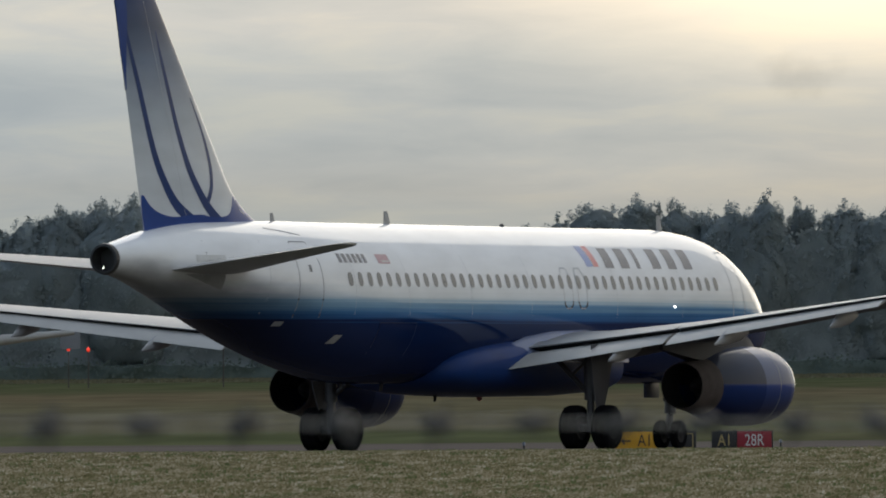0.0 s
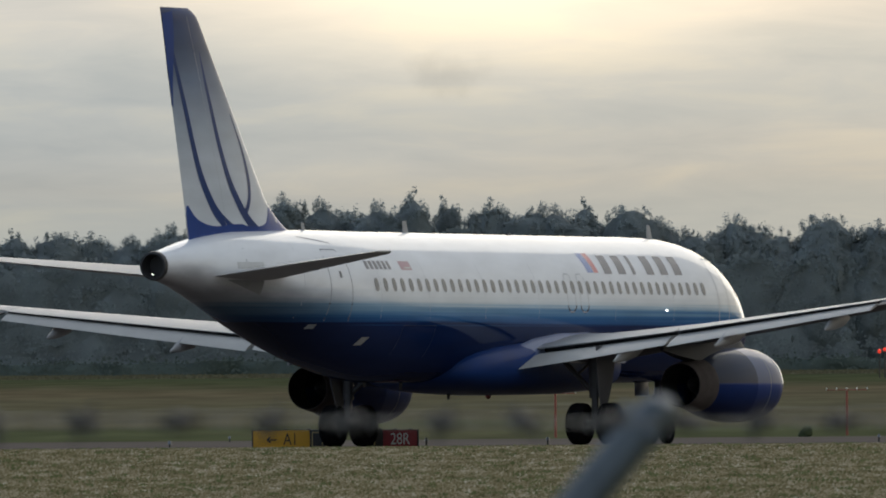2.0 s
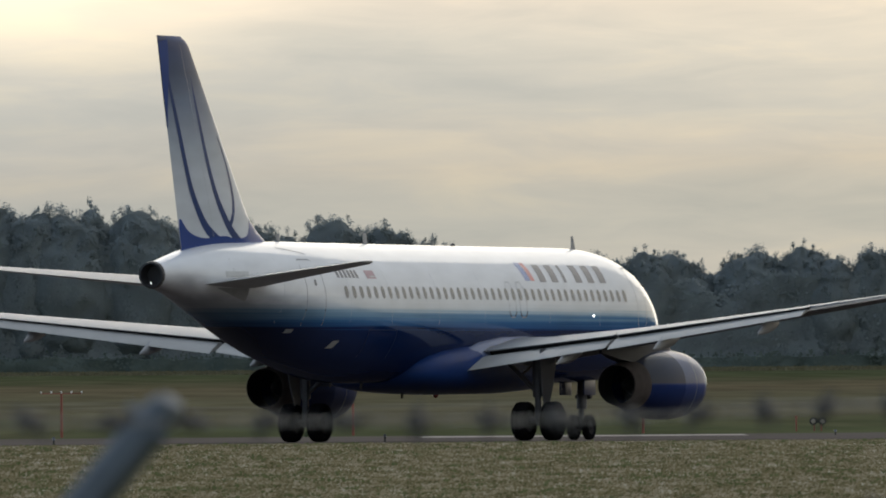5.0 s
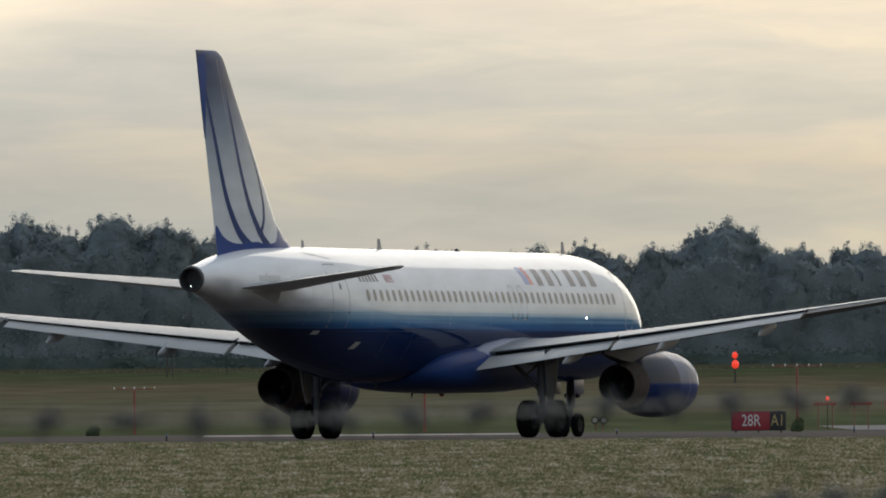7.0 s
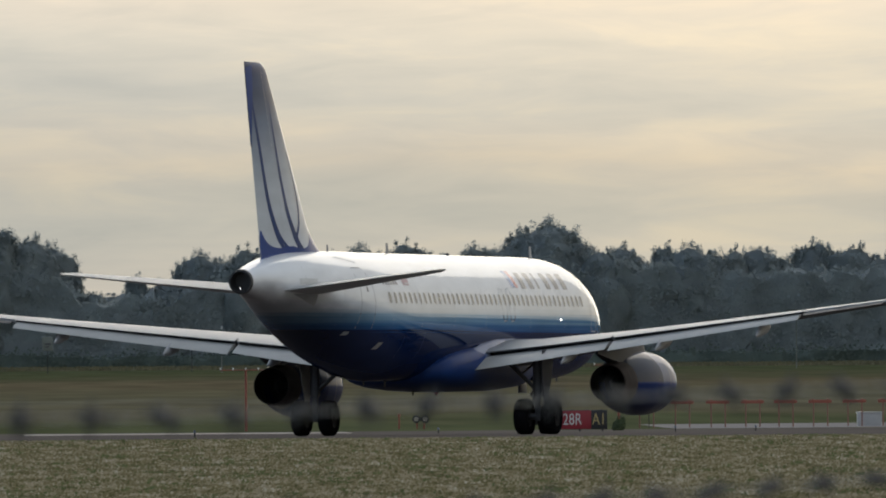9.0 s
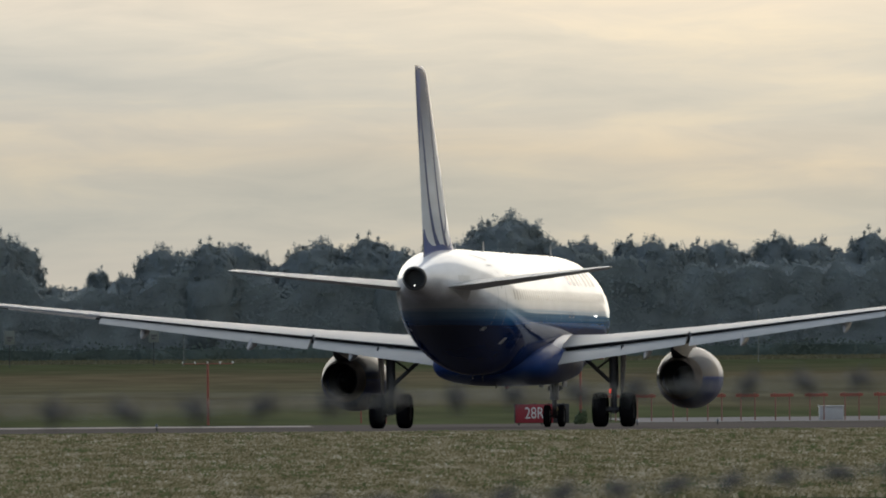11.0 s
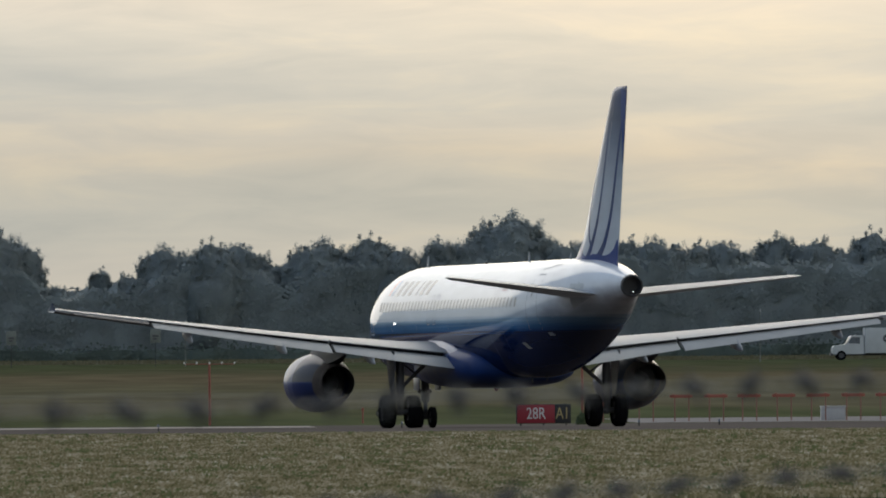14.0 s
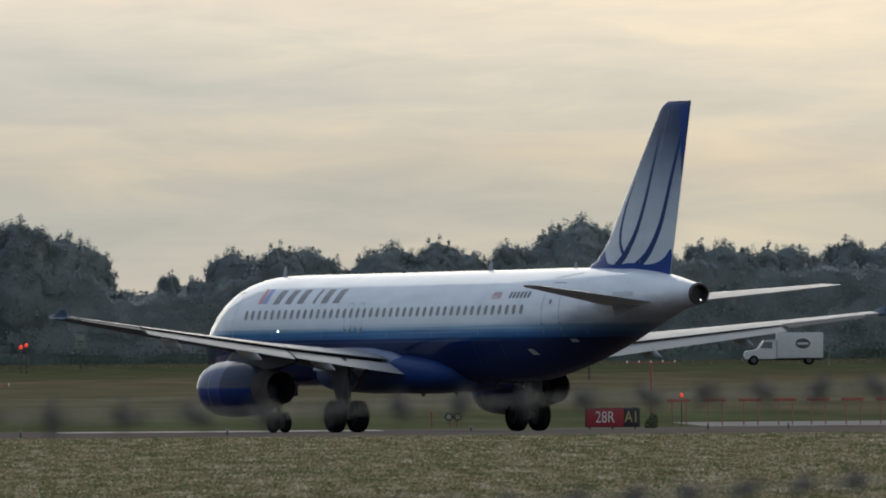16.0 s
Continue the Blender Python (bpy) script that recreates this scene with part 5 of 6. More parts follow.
        part("flag", hull_block(bmesh.new(), 25.12, 25.8, 4.82, 5.06, side), M_FLAGRED, hull, "small striped flag")
        part("flag_stripes", hull_block(bmesh.new(), 25.16, 25.6, 4.86, 4.90, side), M_LEGEND, hull)
        for k in range(6):
            part("marking_bar", hull_block(bmesh.new(), 26.42 + 0.27 * k, 26.60 + 0.27 * k, 4.83, 5.06, side), M_TITLE, hull)
        # cockpit side windows
        part("cockpit_window", hull_block(bmesh.new(), 2.0, 2.75, 4.22, 4.72, side, slant=0.3), M_GLASS, hull)
        part("cockpit_window", hull_block(bmesh.new(), 1.45, 1.95, 4.12, 4.45, side, slant=0.5), M_GLASS, hull)
        bm = bmesh.new()
        bmesh.ops.create_icosphere(bm, subdivisions=2, radius=0.027, matrix=Matrix.Translation(skin(8.85, 3.79, side, 0.02)))
        part("wing_lamp", bm, M_LAMPW, hull, "small bright white lamp")
    # aerials along the spine and under the belly
    for xa, hgt, ch in ((28.4, 0.27, 0.2), (21.95, 0.38, 0.28), (5.7, 0.43, 0.26)):
        z = 5.84
        rings = [[Vector((dx, Y(xa + c), z + hgt * f)) for dx, c in ((0, -ch * (1 - 0.7 * f)), (0.02, 0.02), (0, ch * 0.5), (-0.02, 0.02))] for f in (0, 1)]
        part("aerial", loft(bmesh.new(), rings), M_WING, hull, "small grey blade aerial")
    for xa, s in ((15.2, 0.07),):
        bm = bmesh.new()
        bmesh.ops.create_icosphere(bm, subdivisions=2, radius=s, matrix=Matrix.Translation((0, Y(xa), 5.90)))
        part("beacon", bm, M_DARK, hull, "dark beacon lens")
    bm = bmesh.new()
    bmesh.ops.create_icosphere(bm, subdivisions=2, radius=0.08, matrix=Matrix.Translation((0, Y(16.6), 1.38)))
    part("beacon", bm, M_REDPAINT, hull, "red beacon lens under the belly")
    for xa, hgt, ch in ((19.2, 0.16, 0.14), (22.3, 0.22, 0.16), (24.6, 0.16, 0.12)):
        zc, hw, hh = HULL(xa)
        z = min(zc - hh, 1.42 if xa < 21 else 9) + 0.03
        rings = [[Vector((dx, Y(xa + c), z - hgt * f)) for dx, c in ((0, -ch * (1 - 0.5 * f)), (0.02, 0.02), (0, ch * 0.6), (-0.02, 0.02))] for f in (0, 1)]
        part("aerial", loft(bmesh.new(), rings), M_DARK, hull)


def build_airliner():
    plane = thing("airliner", "twin-engine airliner in white and blue, taxiing on the asphalt", "airplane")
    build_hull(plane)
    for side in (-1, 1):
        build_wing(plane, side)
        build_engine(plane, side)
    build_tail(plane)
    build_gear(plane)
    return plane


airliner = build_airliner()


# ---- signs and lights on the airfield ----
def legend(text, size, material, parent, x, y, z):
    cu = bpy.data.curves.new("legend", "FONT")
    cu.body, cu.size, cu.extrude, cu.resolution_u = text, size, 0.004, 3
    cu.align_x, cu.align_y = "CENTER", "CENTER"
    tmp = new("legend", cu)
    me = bpy.data.meshes.new_from_object(tmp.evaluated_get(bpy.context.evaluated_depsgraph_get()))
    bpy.data.objects.remove(tmp)
    me.materials.clear()
    me.materials.append(material)
    ob = new("legend", me)
    ob.parent = parent
    ob.matrix_basis = pose(x, y, z, 90, 0, 0) @ Matrix.Diagonal((0.82, 1.12, 1, 1))
    return ob


def build_sign(x0, y, z_top, hgt, faces, label):
    """A row of lit sign faces in one black cabinet on short legs: faces of (width, material, text, text material)."""
    total = sum(f[0] for f in faces)
    g = ground_z(y)
    s = thing("taxiway_sign", label, "sign", "airfield signs", at=pose(x0, y, g))
    zt = z_top - g
    zb = zt - hgt
    cab = part("cabinet", box(bmesh.new(), -0.03, total + 0.03, 0.02, 0.22, zb - 0.02, zt + 0.02, 0.012), M_BLACK, s)
    x = 0.0
    for w, mat, text, tmat in faces:
        f = part("face", box(bmesh.new(), x + 0.012, x + w - 0.012, 0.0, 0.03, zb, zt, 0.006), mat, s)
        if text == "<A1":
            bm = bmesh.new()
            cx, cz, k = x + w * 0.32, zb + hgt * 0.5, hgt * 0.22
            tube(bm, (cx - k, -0.006, cz), (cx + k * 1.3, -0.006, cz), 0.022, n=6)
            tube(bm, (cx - k, -0.006, cz), (cx - k * 0.2, -0.006, cz + k * 0.7), 0.022, n=6)
            tube(bm, (cx - k, -0.006, cz), (cx - k * 0.2, -0.006, cz - k * 0.7), 0.022, n=6)
            part("arrow", bm, M_BLACK, f)
            legend("A1", hgt * 0.82, tmat, f, x + w * 0.66, -0.006, zb + hgt * 0.5)
        else:
            if text in ("A",):
                bm = bmesh.new()
                for q in ((x + 0.05, x + w - 0.05, zb + 0.05, zb + 0.075), (x + 0.05, x + w - 0.05, zt - 0.075, zt - 0.05), (x + 0.05, x + 0.075, zb + 0.07, zt - 0.07), (x + w - 0.075, x + w - 0.05, zb + 0.07, zt - 0.07)):
                    box(bm, q[0], q[1], -0.006, 0.003, q[2], q[3])
                part("border", bm, tmat, f)
            legend(text, hgt * 0.80, tmat, f, x + w / 2, -0.006, zb + hgt * 0.5)
        x += w
    for i in range(3):
        lx = 0.15 + (total - 0.3) * i / 2
        part("leg", tube(bmesh.new(), (lx, 0.12, -0.05), (lx, 0.12, zb), 0.03, n=8), M_BLACK, s)
    for i in range(4):
        lx = 0.2 + (total - 0.4) * i / 3
        part("top_bracket", box(bmesh.new(), lx - 0.04, lx + 0.04, 0.05, 0.15, zt + 0.015, zt + 0.05, 0.008), M_BLACK, s)
    return s


def build_mast(x, y, top, bar, label):
    """An orange approach-light mast with a row of small lamps on its crossbar."""
    g = ground_z(y)
    m = thing("approach_light_mast", label, "light mast", "approach light masts", at=pose(x, y, g))
    h = top - g
    part("pole", tube(bmesh.new(), (0, 0, -0.1), (0, 0, h), 0.055, 0.045, 10), M_ORANGE, m)
    part("crossbar", tube(bmesh.new(), (-bar / 2, 0, h), (bar / 2, 0, h), 0.018, n=8), M_ORANGE, m)
    for i in range(5):
        lx = -bar / 2 + bar * i / 4
        bm = tube(bmesh.new(), (lx, 0, h), (lx, -0.02, h + 0.08), 0.018, 0.032, 8)
        part("lamp", bm, M_LAMPDIM, m)
    return m


def build_frame(x, y):
    """A low orange two-legged light frame."""
    g = ground_z(y)
    m = thing("light_stand", "low approach light frame with orange crossbar on faded legs", "light frame", "approach light frames", at=pose(x, y, g))
    h = -0.29 - g
    part("crossbar", box(bmesh.new(), -0.46, 0.46, -0.03, 0.03, h - 0.06, h + 0.06, 0.012), M_ORANGE, m)
    for lx in (-0.26, 0.30):
        part("leg", tube(bmesh.new(), (lx, 0, -0.05), (lx, 0, h), 0.026, n=8), M_FADED, m, "faded orange leg")
    for lx in (-0.3, 0.3):
        part("lamp", tube(bmesh.new(), (lx, -0.02, h + 0.03), (lx, -0.04, h + 0.10), 0.025, 0.04, 8), M_ORANGE, m)
    return m


def build_airfield():
    build_sign(-13.07, 392, 0.04, 0.52, [(1.60, M_YELLOW, "<A1", M_BLACK), (0.86, M_BLACK, "A", M_AMBERTXT)], "yellow and black taxiway sign standing in the grass")
    build_sign(-10.12, 392, 0.03, 0.52, [(0.68, M_BLACK, "A1", M_AMBERTXT), (0.98, M_RED, "28R", M_LEGEND)], "black and red runway sign standing in the grass")
    build_sign(27.67, 535, -0.47, 0.70, [(1.46, M_RED, "28R", M_LEGEND), (0.58, M_BLACK, "A1", M_AMBERTXT)], "red and black runway sign beyond the taxiway")
    for x, top, bar in ((-6.52, 0.45, 1.6), (5.04, 0.50, 1.6), (16.55, 1.13, 2.0), (31.36, 1.22, 1.9)):
        build_mast(x, 556, top, bar, "orange approach light mast with a row of small lamps")
    first = build_frame(32.45, 556)
    for x in (33.88, 35.30, 36.68, 38.0, 39.38, 40.75, 42.15, 43.5, 44.9):
        copy_thing(first, pose(x, 556, ground_z(556)))
    c = thing("equipment_cabinet", "white equipment cabinet among the orange light frames", "cabinet", at=pose(41.45, 557.5, ground_z(557.5)))
    part("housing", box(bmesh.new(), -0.48, 0.48, -0.3, 0.3, 0, 0.52, 0.03), M_POLE, c)
    part("lid", box(bmesh.new(), -0.51, 0.51, -0.33, 0.33, 0.52, 0.57, 0.015), M_POLE, c)
    # elevated guard light: two dark round lamps side by side
    g = thing("guard_light", "pair of round black lamps with pale lenses on an orange stand", "runway light", at=pose(23.65, 560, ground_z(560)))
    for s in (-1, 1):
        bm = tube(bmesh.new(), (s * 0.18, -0.12, 0.40), (s * 0.18, 0.06, 0.40), 0.155, 0.13, 20)
        lamp = part("lamp", bm, M_BLACK, g)
        part("lens", tube(bmesh.new(), (s * 0.18, -0.135, 0.40), (s * 0.18, -0.118, 0.40), 0.09, 0.10, 16), M_LENS, lamp, "pale lens")
        part("leg", tube(bmesh.new(), (s * 0.14, 0, -0.05), (s * 0.14, 0, 0.3), 0.03, n=8), M_ORANGE, g)
    part("backboard", box(bmesh.new(), -0.28, 0.28, 0.055, 0.08, 0.33, 0.47, 0.01), M_BLACK, g)
    a = thing("edge_marker", "small orange marker beside the taxiway", "marker", at=pose(22.79, 560, ground_z(560)))
    part("post", tube(bmesh.new(), (0, 0, -0.05), (0, 0, 0.5), 0.035, 0.03, 10), M_ORANGE, a)
    part("cap", tube(bmesh.new(), (0, 0, 0.5), (0, 0, 0.62), 0.06, 0.045, 10), M_ORANGE, a)
    # taxiway edge lights
    e = thing("edge_light", "small taxiway edge light on a short stem", "taxiway light", "taxiway edge lights", at=pose(-13.83, 352, ground_z(352)))
    part("stem", tube(bmesh.new(), (0, 0, -0.05), (0, 0, 0.15), 0.03, 0.025, 8), M_BLACK, e)
    part("globe", tube(bmesh.new(), (0, 0, 0.15), (0, 0, 0.24), 0.055, 0.03, 10), M_GLASS, e)
    for x, y in ((-8.3, 396), (-4.92, 400), (4.76, 420), (11.69, 448), (23.05, 530), (32.04, 530), (35.09, 530), (-18.9, 540)):
        copy_thing(e, pose(x, y, ground_z(y)))
    b = thing("bush", "small dark green bush by the runway sign", "bush", at=pose(30.48, 540, ground_z(540)))
    r = np.random.default_rng(21)
    blobs = [(0.0, 0.0, 0.22, 0.24), (0.05, 0, 0.42, 0.17), (-0.06, 0, 0.12, 0.22)]
    cr = new("crown", leaf_mesh("crown", leaf_cloud(r, blobs, 900, 0.09), M_SHRUB))
    cr.parent = b
    low = copy_thing(b, pose(3.35, 546, ground_z(546)) @ Matrix.Diagonal((1.1, 1.0, 0.75, 1)))
    tagged(low, "low dark green bush at the far edge of the taxiway")
    # far boards, poles and obstruction lights before the trees
    for x, z in ((19.55, 2.03), (32.41, 2.13)):
        y = 1250
        d = thing("distance_board", "pale board on a post before the trees", "board", "far boards", at=pose(x, y, ground_z(y)))
        zt = z - ground_z(y)
        part("post", tube(bmesh.new(), (0, 0.05, -0.1), (0, 0.05, zt), 0.035, n=8), M_DARK, d)
        bd = part("board", box(bmesh.new(), -0.46, 0.46, -0.03, 0.03, zt - 0.62, zt + 0.62, 0.02), M_BOARD, d)
        part("writing_bar", box(bmesh.new(), -0.25, 0.28, -0.045, -0.034, zt - 0.1, zt + 0.06), M_STEEL, bd)
        part("writing_bar", box(bmesh.new(), -0.2, 0.12, -0.045, -0.034, zt - 0.34, zt - 0.2), M_STEEL, bd)
    for x, top in ((35.08, 3.27), (86.46, 3.89)):
        y = 1250
        d = thing("pole", "thin white pole before the trees", "pole", "far poles", at=pose(x, y, ground_z(y)))
        part("shaft", tube(bmesh.new(), (0, 0, -0.1), (0, 0, top - ground_z(y)), 0.05, 0.035, 8), M_BOARD, d)
        part("cap", tube(bmesh.new(), (0, 0, top - ground_z(y)), (0, 0, top - ground_z(y) + 0.2), 0.10, 0.08, 8), M_POLE, d)
    for x, y, z, r_ in ((13.7, 1200, 1.6, 0.22), (14.15, 1200, 1.76, 0.2), (-86.2, 1200, 2.66, 0.23), (-84.5, 1200, 2.6, 0.23), (32.58, 556.3, -0.08, 0.10), (51.97, 1000, 1.1, 0.28), (51.97, 999.6, 0.45, 0.36), (-72.9, 1200, 3.0, 0.25)):
        d = thing("obstruction_light", "glowing red light on a dark post", "obstruction light", "red obstruction lights", at=pose(x, y, ground_z(y)))
        zt = z - ground_z(y)
        part("post", tube(bmesh.new(), (0, 0, -0.1), (0, 0, zt - r_ * 0.7), 0.06 if y > 900 else 0.02, 0.05 if y > 900 else 0.018, 8), M_TRUNK, d)
        bm = bmesh.new()
        bmesh.ops.create_icosphere(bm, subdivisions=2, radius=r_ * 0.8, matrix=Matrix.Translation((0, 0, zt)) @ Matrix.Diagonal((0.9, 0.9, 1.1, 1)))
        part("lens", bm, M_LAMPR, d, "red glowing lens")


build_airfield()


# ---- delivery truck on the far road ----
def build_truck():
    """Faces -x (its way); origin on the ground under its middle."""
    t = thing("box_truck", "white box truck driving along the far road", "truck")
    body = part("cargo_box", box(bmesh.new(), -0.6, 3.6, -1.2, 1.2, 0.62, 2.95, 0.05), M_TRUCK, t, "plain white cargo box")
    bm = tube(bmesh.new(), (1.75, -1.215, 1.95), (1.75, -1.203, 1.95), 0.55, n=24)
    bmesh.ops.scale(bm, vec=(1.25, 1, 0.85), space=Matrix.Translation((-1.75, 0, -1.95)), verts=bm.verts)
    part("emblem", bm, M_STEEL, body, "dark grey oval emblem")
    part("emblem_bar", box(bmesh.new(), 1.25, 2.25, -1.222, -1.217, 1.85, 2.05), M_TRUCK, body)
    part("rear_door", box(bmesh.new(), 3.6, 3.63, -1.1, 1.1, 0.7, 2.85, 0.01), M_TRUCK, body)
    prof = [(-3.55, 0.55), (-3.55, 1.15), (-3.35, 1.32), (-2.35, 1.45), (-1.9, 2.15), (-1.75, 2.25), (-0.7, 2.28), (-0.65, 2.2), (-0.65, 0.55)]
    bm = bmesh.new()
    loft(bm, [[Vector((x, y, z)) for x, z in prof] for y in (-1.05, -0.98, 0.98, 1.05)])
    cab = part("cab", bm, M_TRUCK, t, "white bonneted cab")
    for y in (-1.058, 1.058):
        bm = bmesh.new()
        vs = [bm.verts.new((x, y, z)) for x, z in ((-2.15, 1.55), (-1.82, 2.1), (-1.05, 2.12), (-1.05, 1.5))]
        bm.faces.new(vs)
        part("side_window", bm, M_GLASS, cab)
    bm = bmesh.new()
    bm.faces.new([bm.verts.new(p) for p in ((-2.34, -0.85, 1.5), (-1.97, -0.82, 2.1), (-1.97, 0.82, 2.1), (-2.34, 0.85, 1.5))])
    part("windscreen", bm, M_GLASS, cab)
    part("bumper", box(bmesh.new(), -3.72, -3.5, -1.05, 1.05, 0.42, 0.66, 0.03), M_STEEL, t)
    for y in (-0.8, 0.8):
        part("headlamp", box(bmesh.new(), -3.58, -3.52, y - 0.14, y + 0.14, 0.85, 1.03, 0.02), M_LAMPDIM, cab)
    part("chassis", box(bmesh.new(), -3.3, 3.5, -0.5, 0.5, 0.42, 0.64, 0.02), M_DARK, t)
    for x in (-2.75, 2.35):
        for y in (-0.95, 0.95):
            w = part("wheel", wheel_mesh(0.45, 0.28), M_RUBBER, t)
            w.matrix_basis = pose(x, y, 0.45, 0, 0, 90)
            part("rim", rim_mesh(0.45, 0.28), M_STEEL, w)
    return t


truck = build_truck()


def build_helicopter():
    """A small helicopter parked far off beyond the taxiway; its nose points to -x."""
    y = 1000.0
    h = thing("helicopter", "small parked helicopter, beige cabin with a grey tail boom", "helicopter", at=pose(-81.4, y, ground_z(y)) @ Matrix.Diagonal((2, 2, 2, 1)))
    rings = []
    for f, r, zc in ((0, 0.05, 1.35), (0.12, 0.42, 1.4), (0.3, 0.68, 1.5), (0.55, 0.78, 1.6), (0.8, 0.62, 1.75), (1.0, 0.28, 1.95)):
        rings.append([Vector((-1.7 + 3.0 * f, 0.8 * r * math.cos(a), zc + r * math.sin(a))) for a in [2 * math.pi * k / 20 for k in range(20)]])
    body = part("cabin", loft(bmesh.new(), rings), M_BEIGE, h, "beige cabin")
    part("windscreen", box(bmesh.new(), -1.2, -0.3, -0.60, 0.60, 1.55, 1.95, 0.12), M_GLASS, body)
    part("tail_boom", tube(bmesh.new(), (1.1, 0, 1.95), (5.0, 0, 2.35), 0.24, 0.10, 14), M_FLAP, h, "grey tapered tail boom")
    part("tail_plane", box(bmesh.new(), 4.5, 5.2, -0.03, 0.03, 1.75, 2.95, 0.02), M_LINE, h)
    part("mast", tube(bmesh.new(), (0.1, 0, 2.2), (0.1, 0, 2.75), 0.12, 0.07, 10), M_STEEL, h)
    part("rotor_blade", box(bmesh.new(), -3.6, 3.8, -0.09, 0.09, 2.72, 2.76, 0.01), M_DARK, h)
    for s in (-0.75, 0.75):
        skid = part("skid", tube(bmesh.new(), (-1.6, s, 0.05), (1.5, s, 0.05), 0.05, n=8), M_DARK, h)
        for x in (-0.8, 0.8):
            part("strut", tube(bmesh.new(), (x, s, 0.05), (x, s * 0.5, 1.1), 0.04, n=8), M_DARK, skid)


build_helicopter()


# ---- the perimeter fence close to the camera ----
FENCE_AWAY, FENCE_TURN, BARB_STEP = 3.944, -65.5, 0.127     # nearest distance, where that lies (degrees), spacing of the barbs


def fence_at(u, away=FENCE_AWAY, z=0.0):
    """A place u metres along the fence line, which runs off obliquely to the right."""
    a = radians(FENCE_TURN)
    return Vector((away * math.sin(a) + u * math.cos(a), away * math.cos(a) - u * math.sin(a), z))


def build_fence():
    u0 = FENCE_AWAY * math.tan(radians(-0.22 - FENCE_TURN))
    tip = fence_at(u0, z=2.347)
    out = fence_at(u0, FENCE_AWAY - 1.0) - fence_at(u0)
    foot = tip - out * 0.27 - Vector((0, 0, 0.29))
    base = Vector((foot.x, foot.y, 0))
    p = thing("fence_post", "galvanised fence post with an outward leaning arm", "fence post", at=Matrix.Translation(base))
    foot, tip = foot - base, tip - base
    part("post", tube(bmesh.new(), (0, 0, -0.3), foot, 0.03, n=16), M_GALV, p)
    along = fence_at(1.0) - fence_at(0.0)
    q = (tip - foot).normalized()
    n = q.cross(along).normalized()
    rings = []
    for f, w in ((0, 0.0135), (0.93, 0.0125), (0.985, 0.0105), (1.0, 0.006)):
        c = foot + (tip - foot) * f
        rings.append([c + n * w * sx + along * 0.011 * sy for sx, sy in ((-1, -0.6), (-0.6, -1), (0.6, -1), (1, -0.6), (1, 0.6), (0.6, 1), (-0.6, 1), (-1, 0.6))])
    arm = part("arm", loft(bmesh.new(), rings), M_GALV, p, "galvanised leaning arm")
    part("collar", tube(bmesh.new(), foot - Vector((0, 0, 0.06)), foot + Vector((0, 0, 0.01)), 0.037, n=16), M_GALV, p)
    for f in (0.95, 0.64, 0.33):
        c = foot + (tip - foot) * f - along * 0.014
        part("clip", tube(bmesh.new(), c + n * 0.017, c - n * 0.017, 0.003, n=6), M_GALV, arm)
    # heights of the strands over the ground, with their sag between posts
    runs = [(0.0, [(6.4, 2.342), (7.6, 2.340), (8.6, 2.332), (9.2, 2.329), (10.0, 2.336), (11.1, 2.345), (12.4, 2.352)]),
            (0.085, [(6.4, 2.258), (7.6, 2.256), (8.6, 2.250), (9.4, 2.251), (10.4, 2.257), (11.3, 2.269), (12.4, 2.280)]),
            (0.17, [(6.4, 2.172), (8.6, 2.162), (10.4, 2.168), (12.4, 2.18)])]
    rng = random.Random(5)
    for back, run in runs:
        w = thing("barbed_wire", "twisted barbed wire strand strung from the fence arm", "barbed wire", "barbed wire strands")
        tab = smooth_table([r[0] for r in run], [[r[1]] for r in run])
        spot = lambda u: fence_at(u, FENCE_AWAY + back, float(tab(u)[0]))
        side = fence_at(0, 0) - fence_at(0, 1.0)
        for ph in (0, math.pi):
            rings = []
            for i in range(601):
                u = 6.4 + 0.01 * i
                t = u / 0.06 * math.pi + ph
                c = spot(u) + side * 0.0007 * math.cos(t) + Vector((0, 0, 0.0007 * math.sin(t)))
                rings.append([c + side * 0.0007 * math.cos(k) + Vector((0, 0, 0.0007 * math.sin(k))) for k in (0, 1.57, 3.14, 4.71)])
            part("strand", loft(bmesh.new(), rings), M_WIRE, w)
        k = -7
        while True:
            u = FENCE_AWAY * 1.8256 + BARB_STEP * k + (0.06 if back else 0.0) + rng.uniform(-0.006, 0.006)
            k += 1
            if u < 6.42:
                continue
            if u > 12.35:
                break
            c = spot(u)
            bm = bmesh.new()
            for s in (-0.003, 0.003):
                a0 = rng.uniform(0, math.pi)
                v = (side * math.cos(a0) + Vector((0, 0, math.sin(a0))) + along * rng.uniform(-0.4, 0.4)) * 0.014
                tube(bm, c + along * s - v, c + along * s + v, 0.0021, 0.0015, 5)
            loft(bm, [[c + along * dx + side * 0.0058 * math.cos(g) + Vector((0, 0, 0.0058 * math.sin(g))) for g in [math.pi * i / 4 for i in range(8)]] for dx in (-0.010, 0.010)])
            part("barb", bm, M_BARB, w)


build_fence()

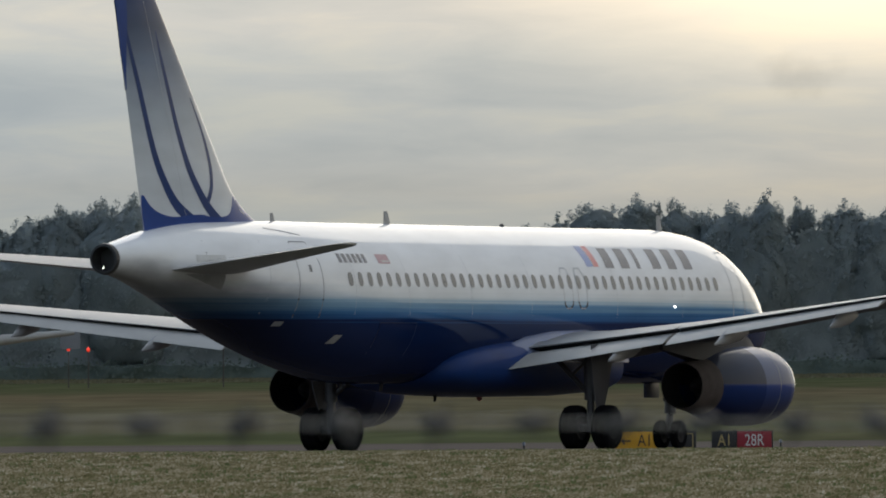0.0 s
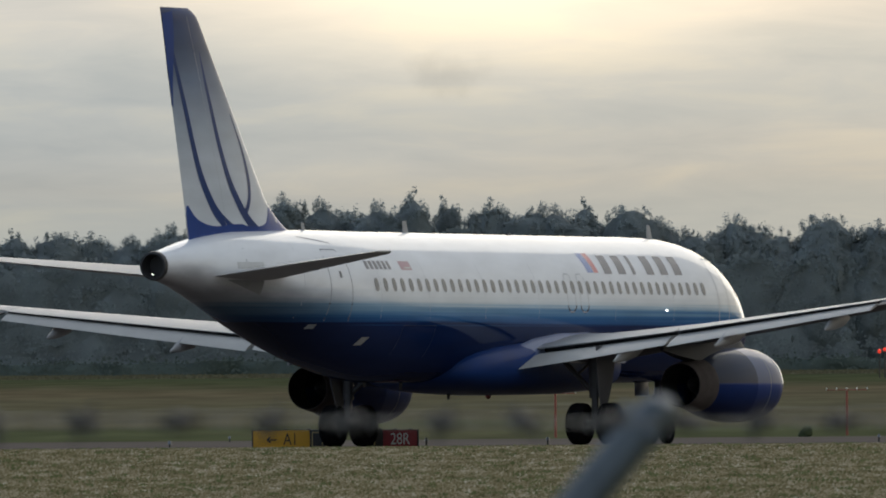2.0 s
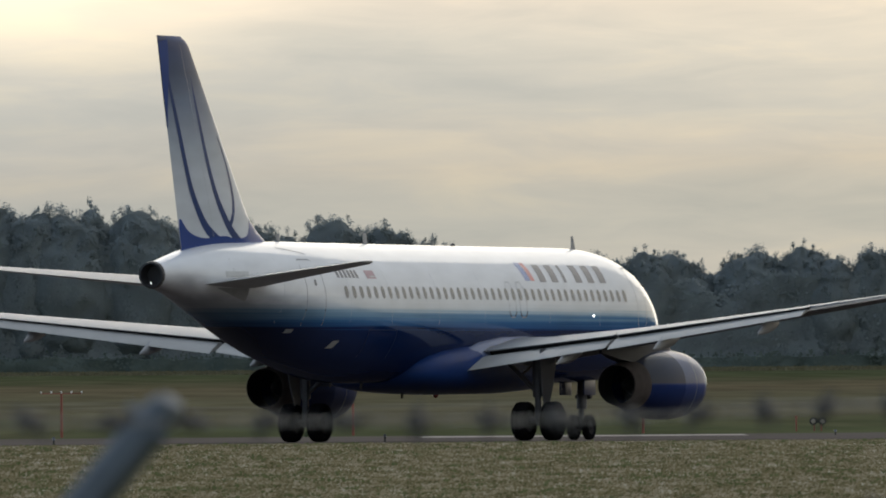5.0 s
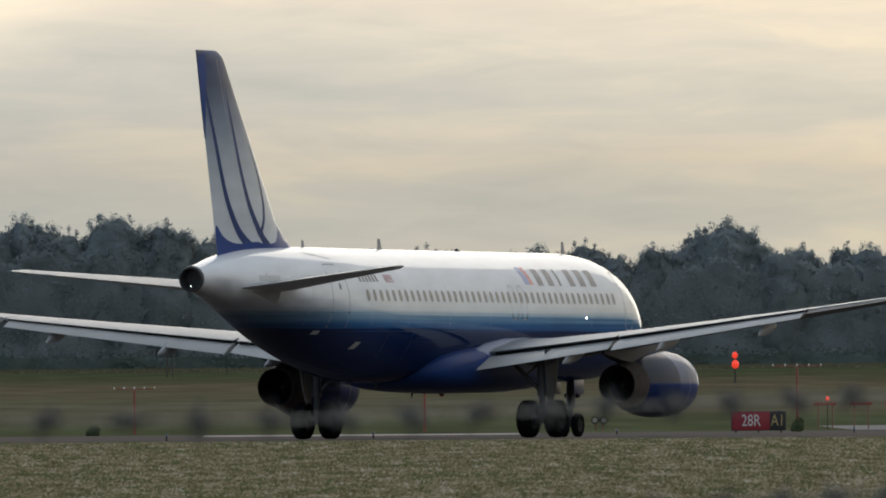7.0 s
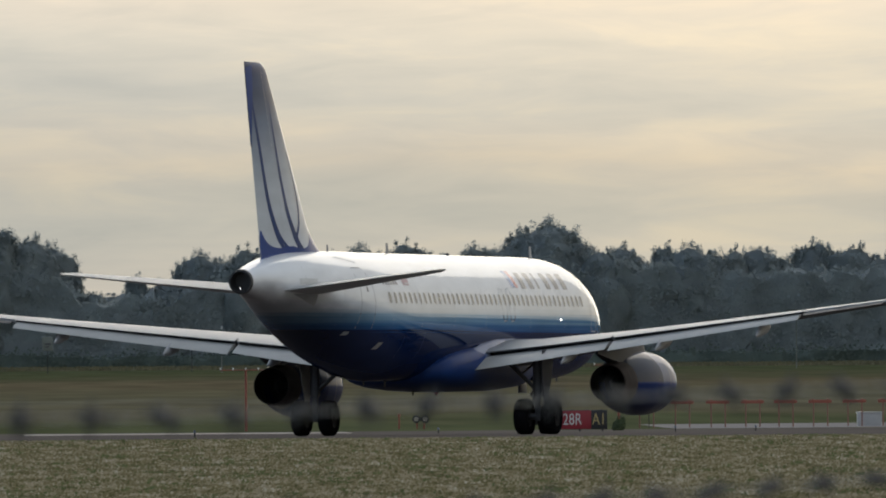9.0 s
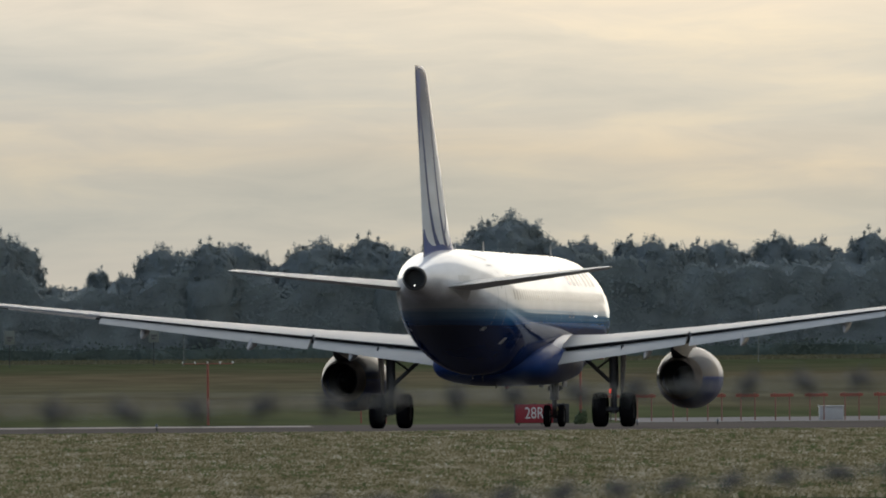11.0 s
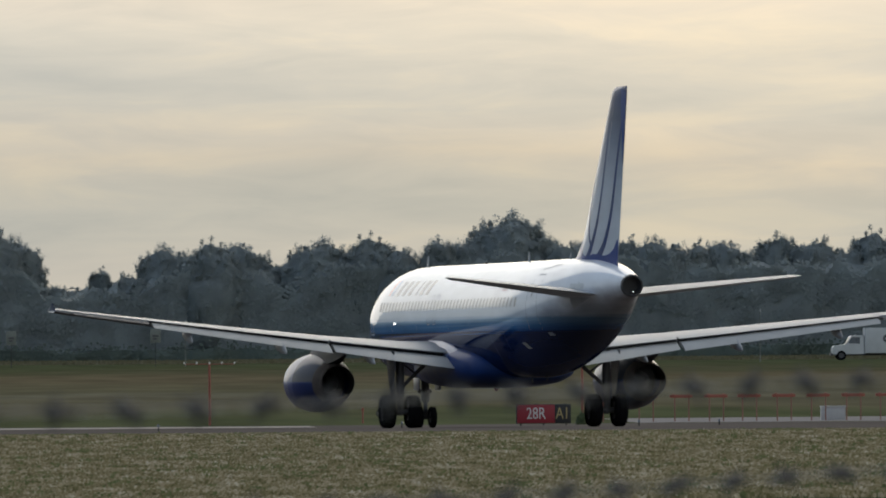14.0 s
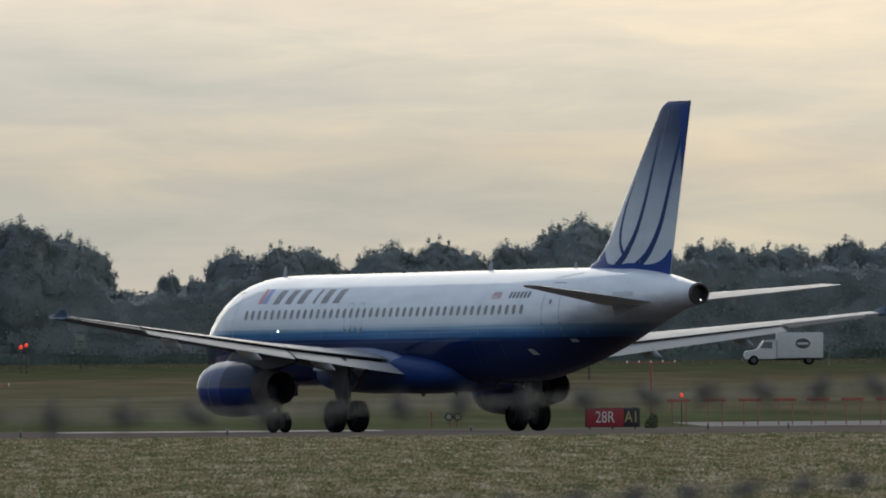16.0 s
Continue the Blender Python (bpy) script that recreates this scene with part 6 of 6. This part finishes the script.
# ---- what moves ----
# seconds, metres across and ahead of the tripod, heading (degrees, to the right)
TAXI = [(0, -16.052, 366.39, 24.02), (0.5, -13.688, 372.39, 24.06), (1, -11.387, 378.45, 24.13), (1.5, -9.110, 384.38, 24.18), (2, -6.917, 390.06, 24.13),
        (2.5, -4.735, 395.47, 24.06), (3, -2.499, 400.41, 24.10), (3.5, -0.325, 405.31, 24.12), (4, 1.786, 410.38, 24.02), (4.5, 3.865, 415.53, 23.95),
        (5, 5.866, 420.60, 23.76), (5.5, 7.799, 425.48, 23.57), (6, 9.665, 430.17, 23.38), (6.5, 11.469, 434.70, 23.14), (7, 13.214, 439.12, 22.80),
        (7.5, 14.880, 443.45, 22.15), (8, 16.450, 447.66, 21.35), (8.5, 17.98, 451.97, 20.45), (9, 19.47, 456.50, 19.40), (9.5, 20.86, 460.97, 18.05),
        (10, 22.110, 465.07, 16.31), (10.5, 23.115, 468.44, 13.90), (11, 23.957, 471.46, 11.07), (11.5, 24.64, 475.58, 8.00), (12, 25.308, 480.51, 4.67)]
TAXI += [(12.5, 25.667, 485.86, 1.10), (13, 25.860, 491.10, -2.64), (13.5, 25.835, 496.40, -6.20), (14, 25.460, 501.60, -10.14), (14.5, 24.841, 506.41, -14.17),
         (15, 24.002, 510.22, -17.74), (15.5, 22.795, 513.43, -21.54), (16, 21.233, 516.33, -25.84)]


def motions():
    lean = math.degrees(FALL)
    rows = []
    for t, x, y, turn in TAXI:
        a = radians(turn)
        rows.append((t, pose(x, y, -FALL * (y - 320) + 0.012, -lean * math.cos(a), -lean * math.sin(a), -turn)))
    walk(airliner, rows)
    # wheels roll with the way that has been covered
    ts = [r[0] for r in TAXI]
    run = np.concatenate([[0], np.cumsum(np.hypot(np.diff([r[1] for r in TAXI]), np.diff([r[2] for r in TAXI])))])
    for ob, x, y, r in WHEELS:
        walk(ob, [(i / FPS, pose(x, y, r, -math.degrees(float(np.interp(i / FPS, ts, run)) / r), 0, 0)) for i in range(16 * FPS + 1)])
    start, speed, y = 95.37 + 7.2 * 14.5, 7.2, 1284.0
    walk(truck, [(t, pose(start - speed * t, y, ground_z(y))) for t in (0, 16)])


motions()
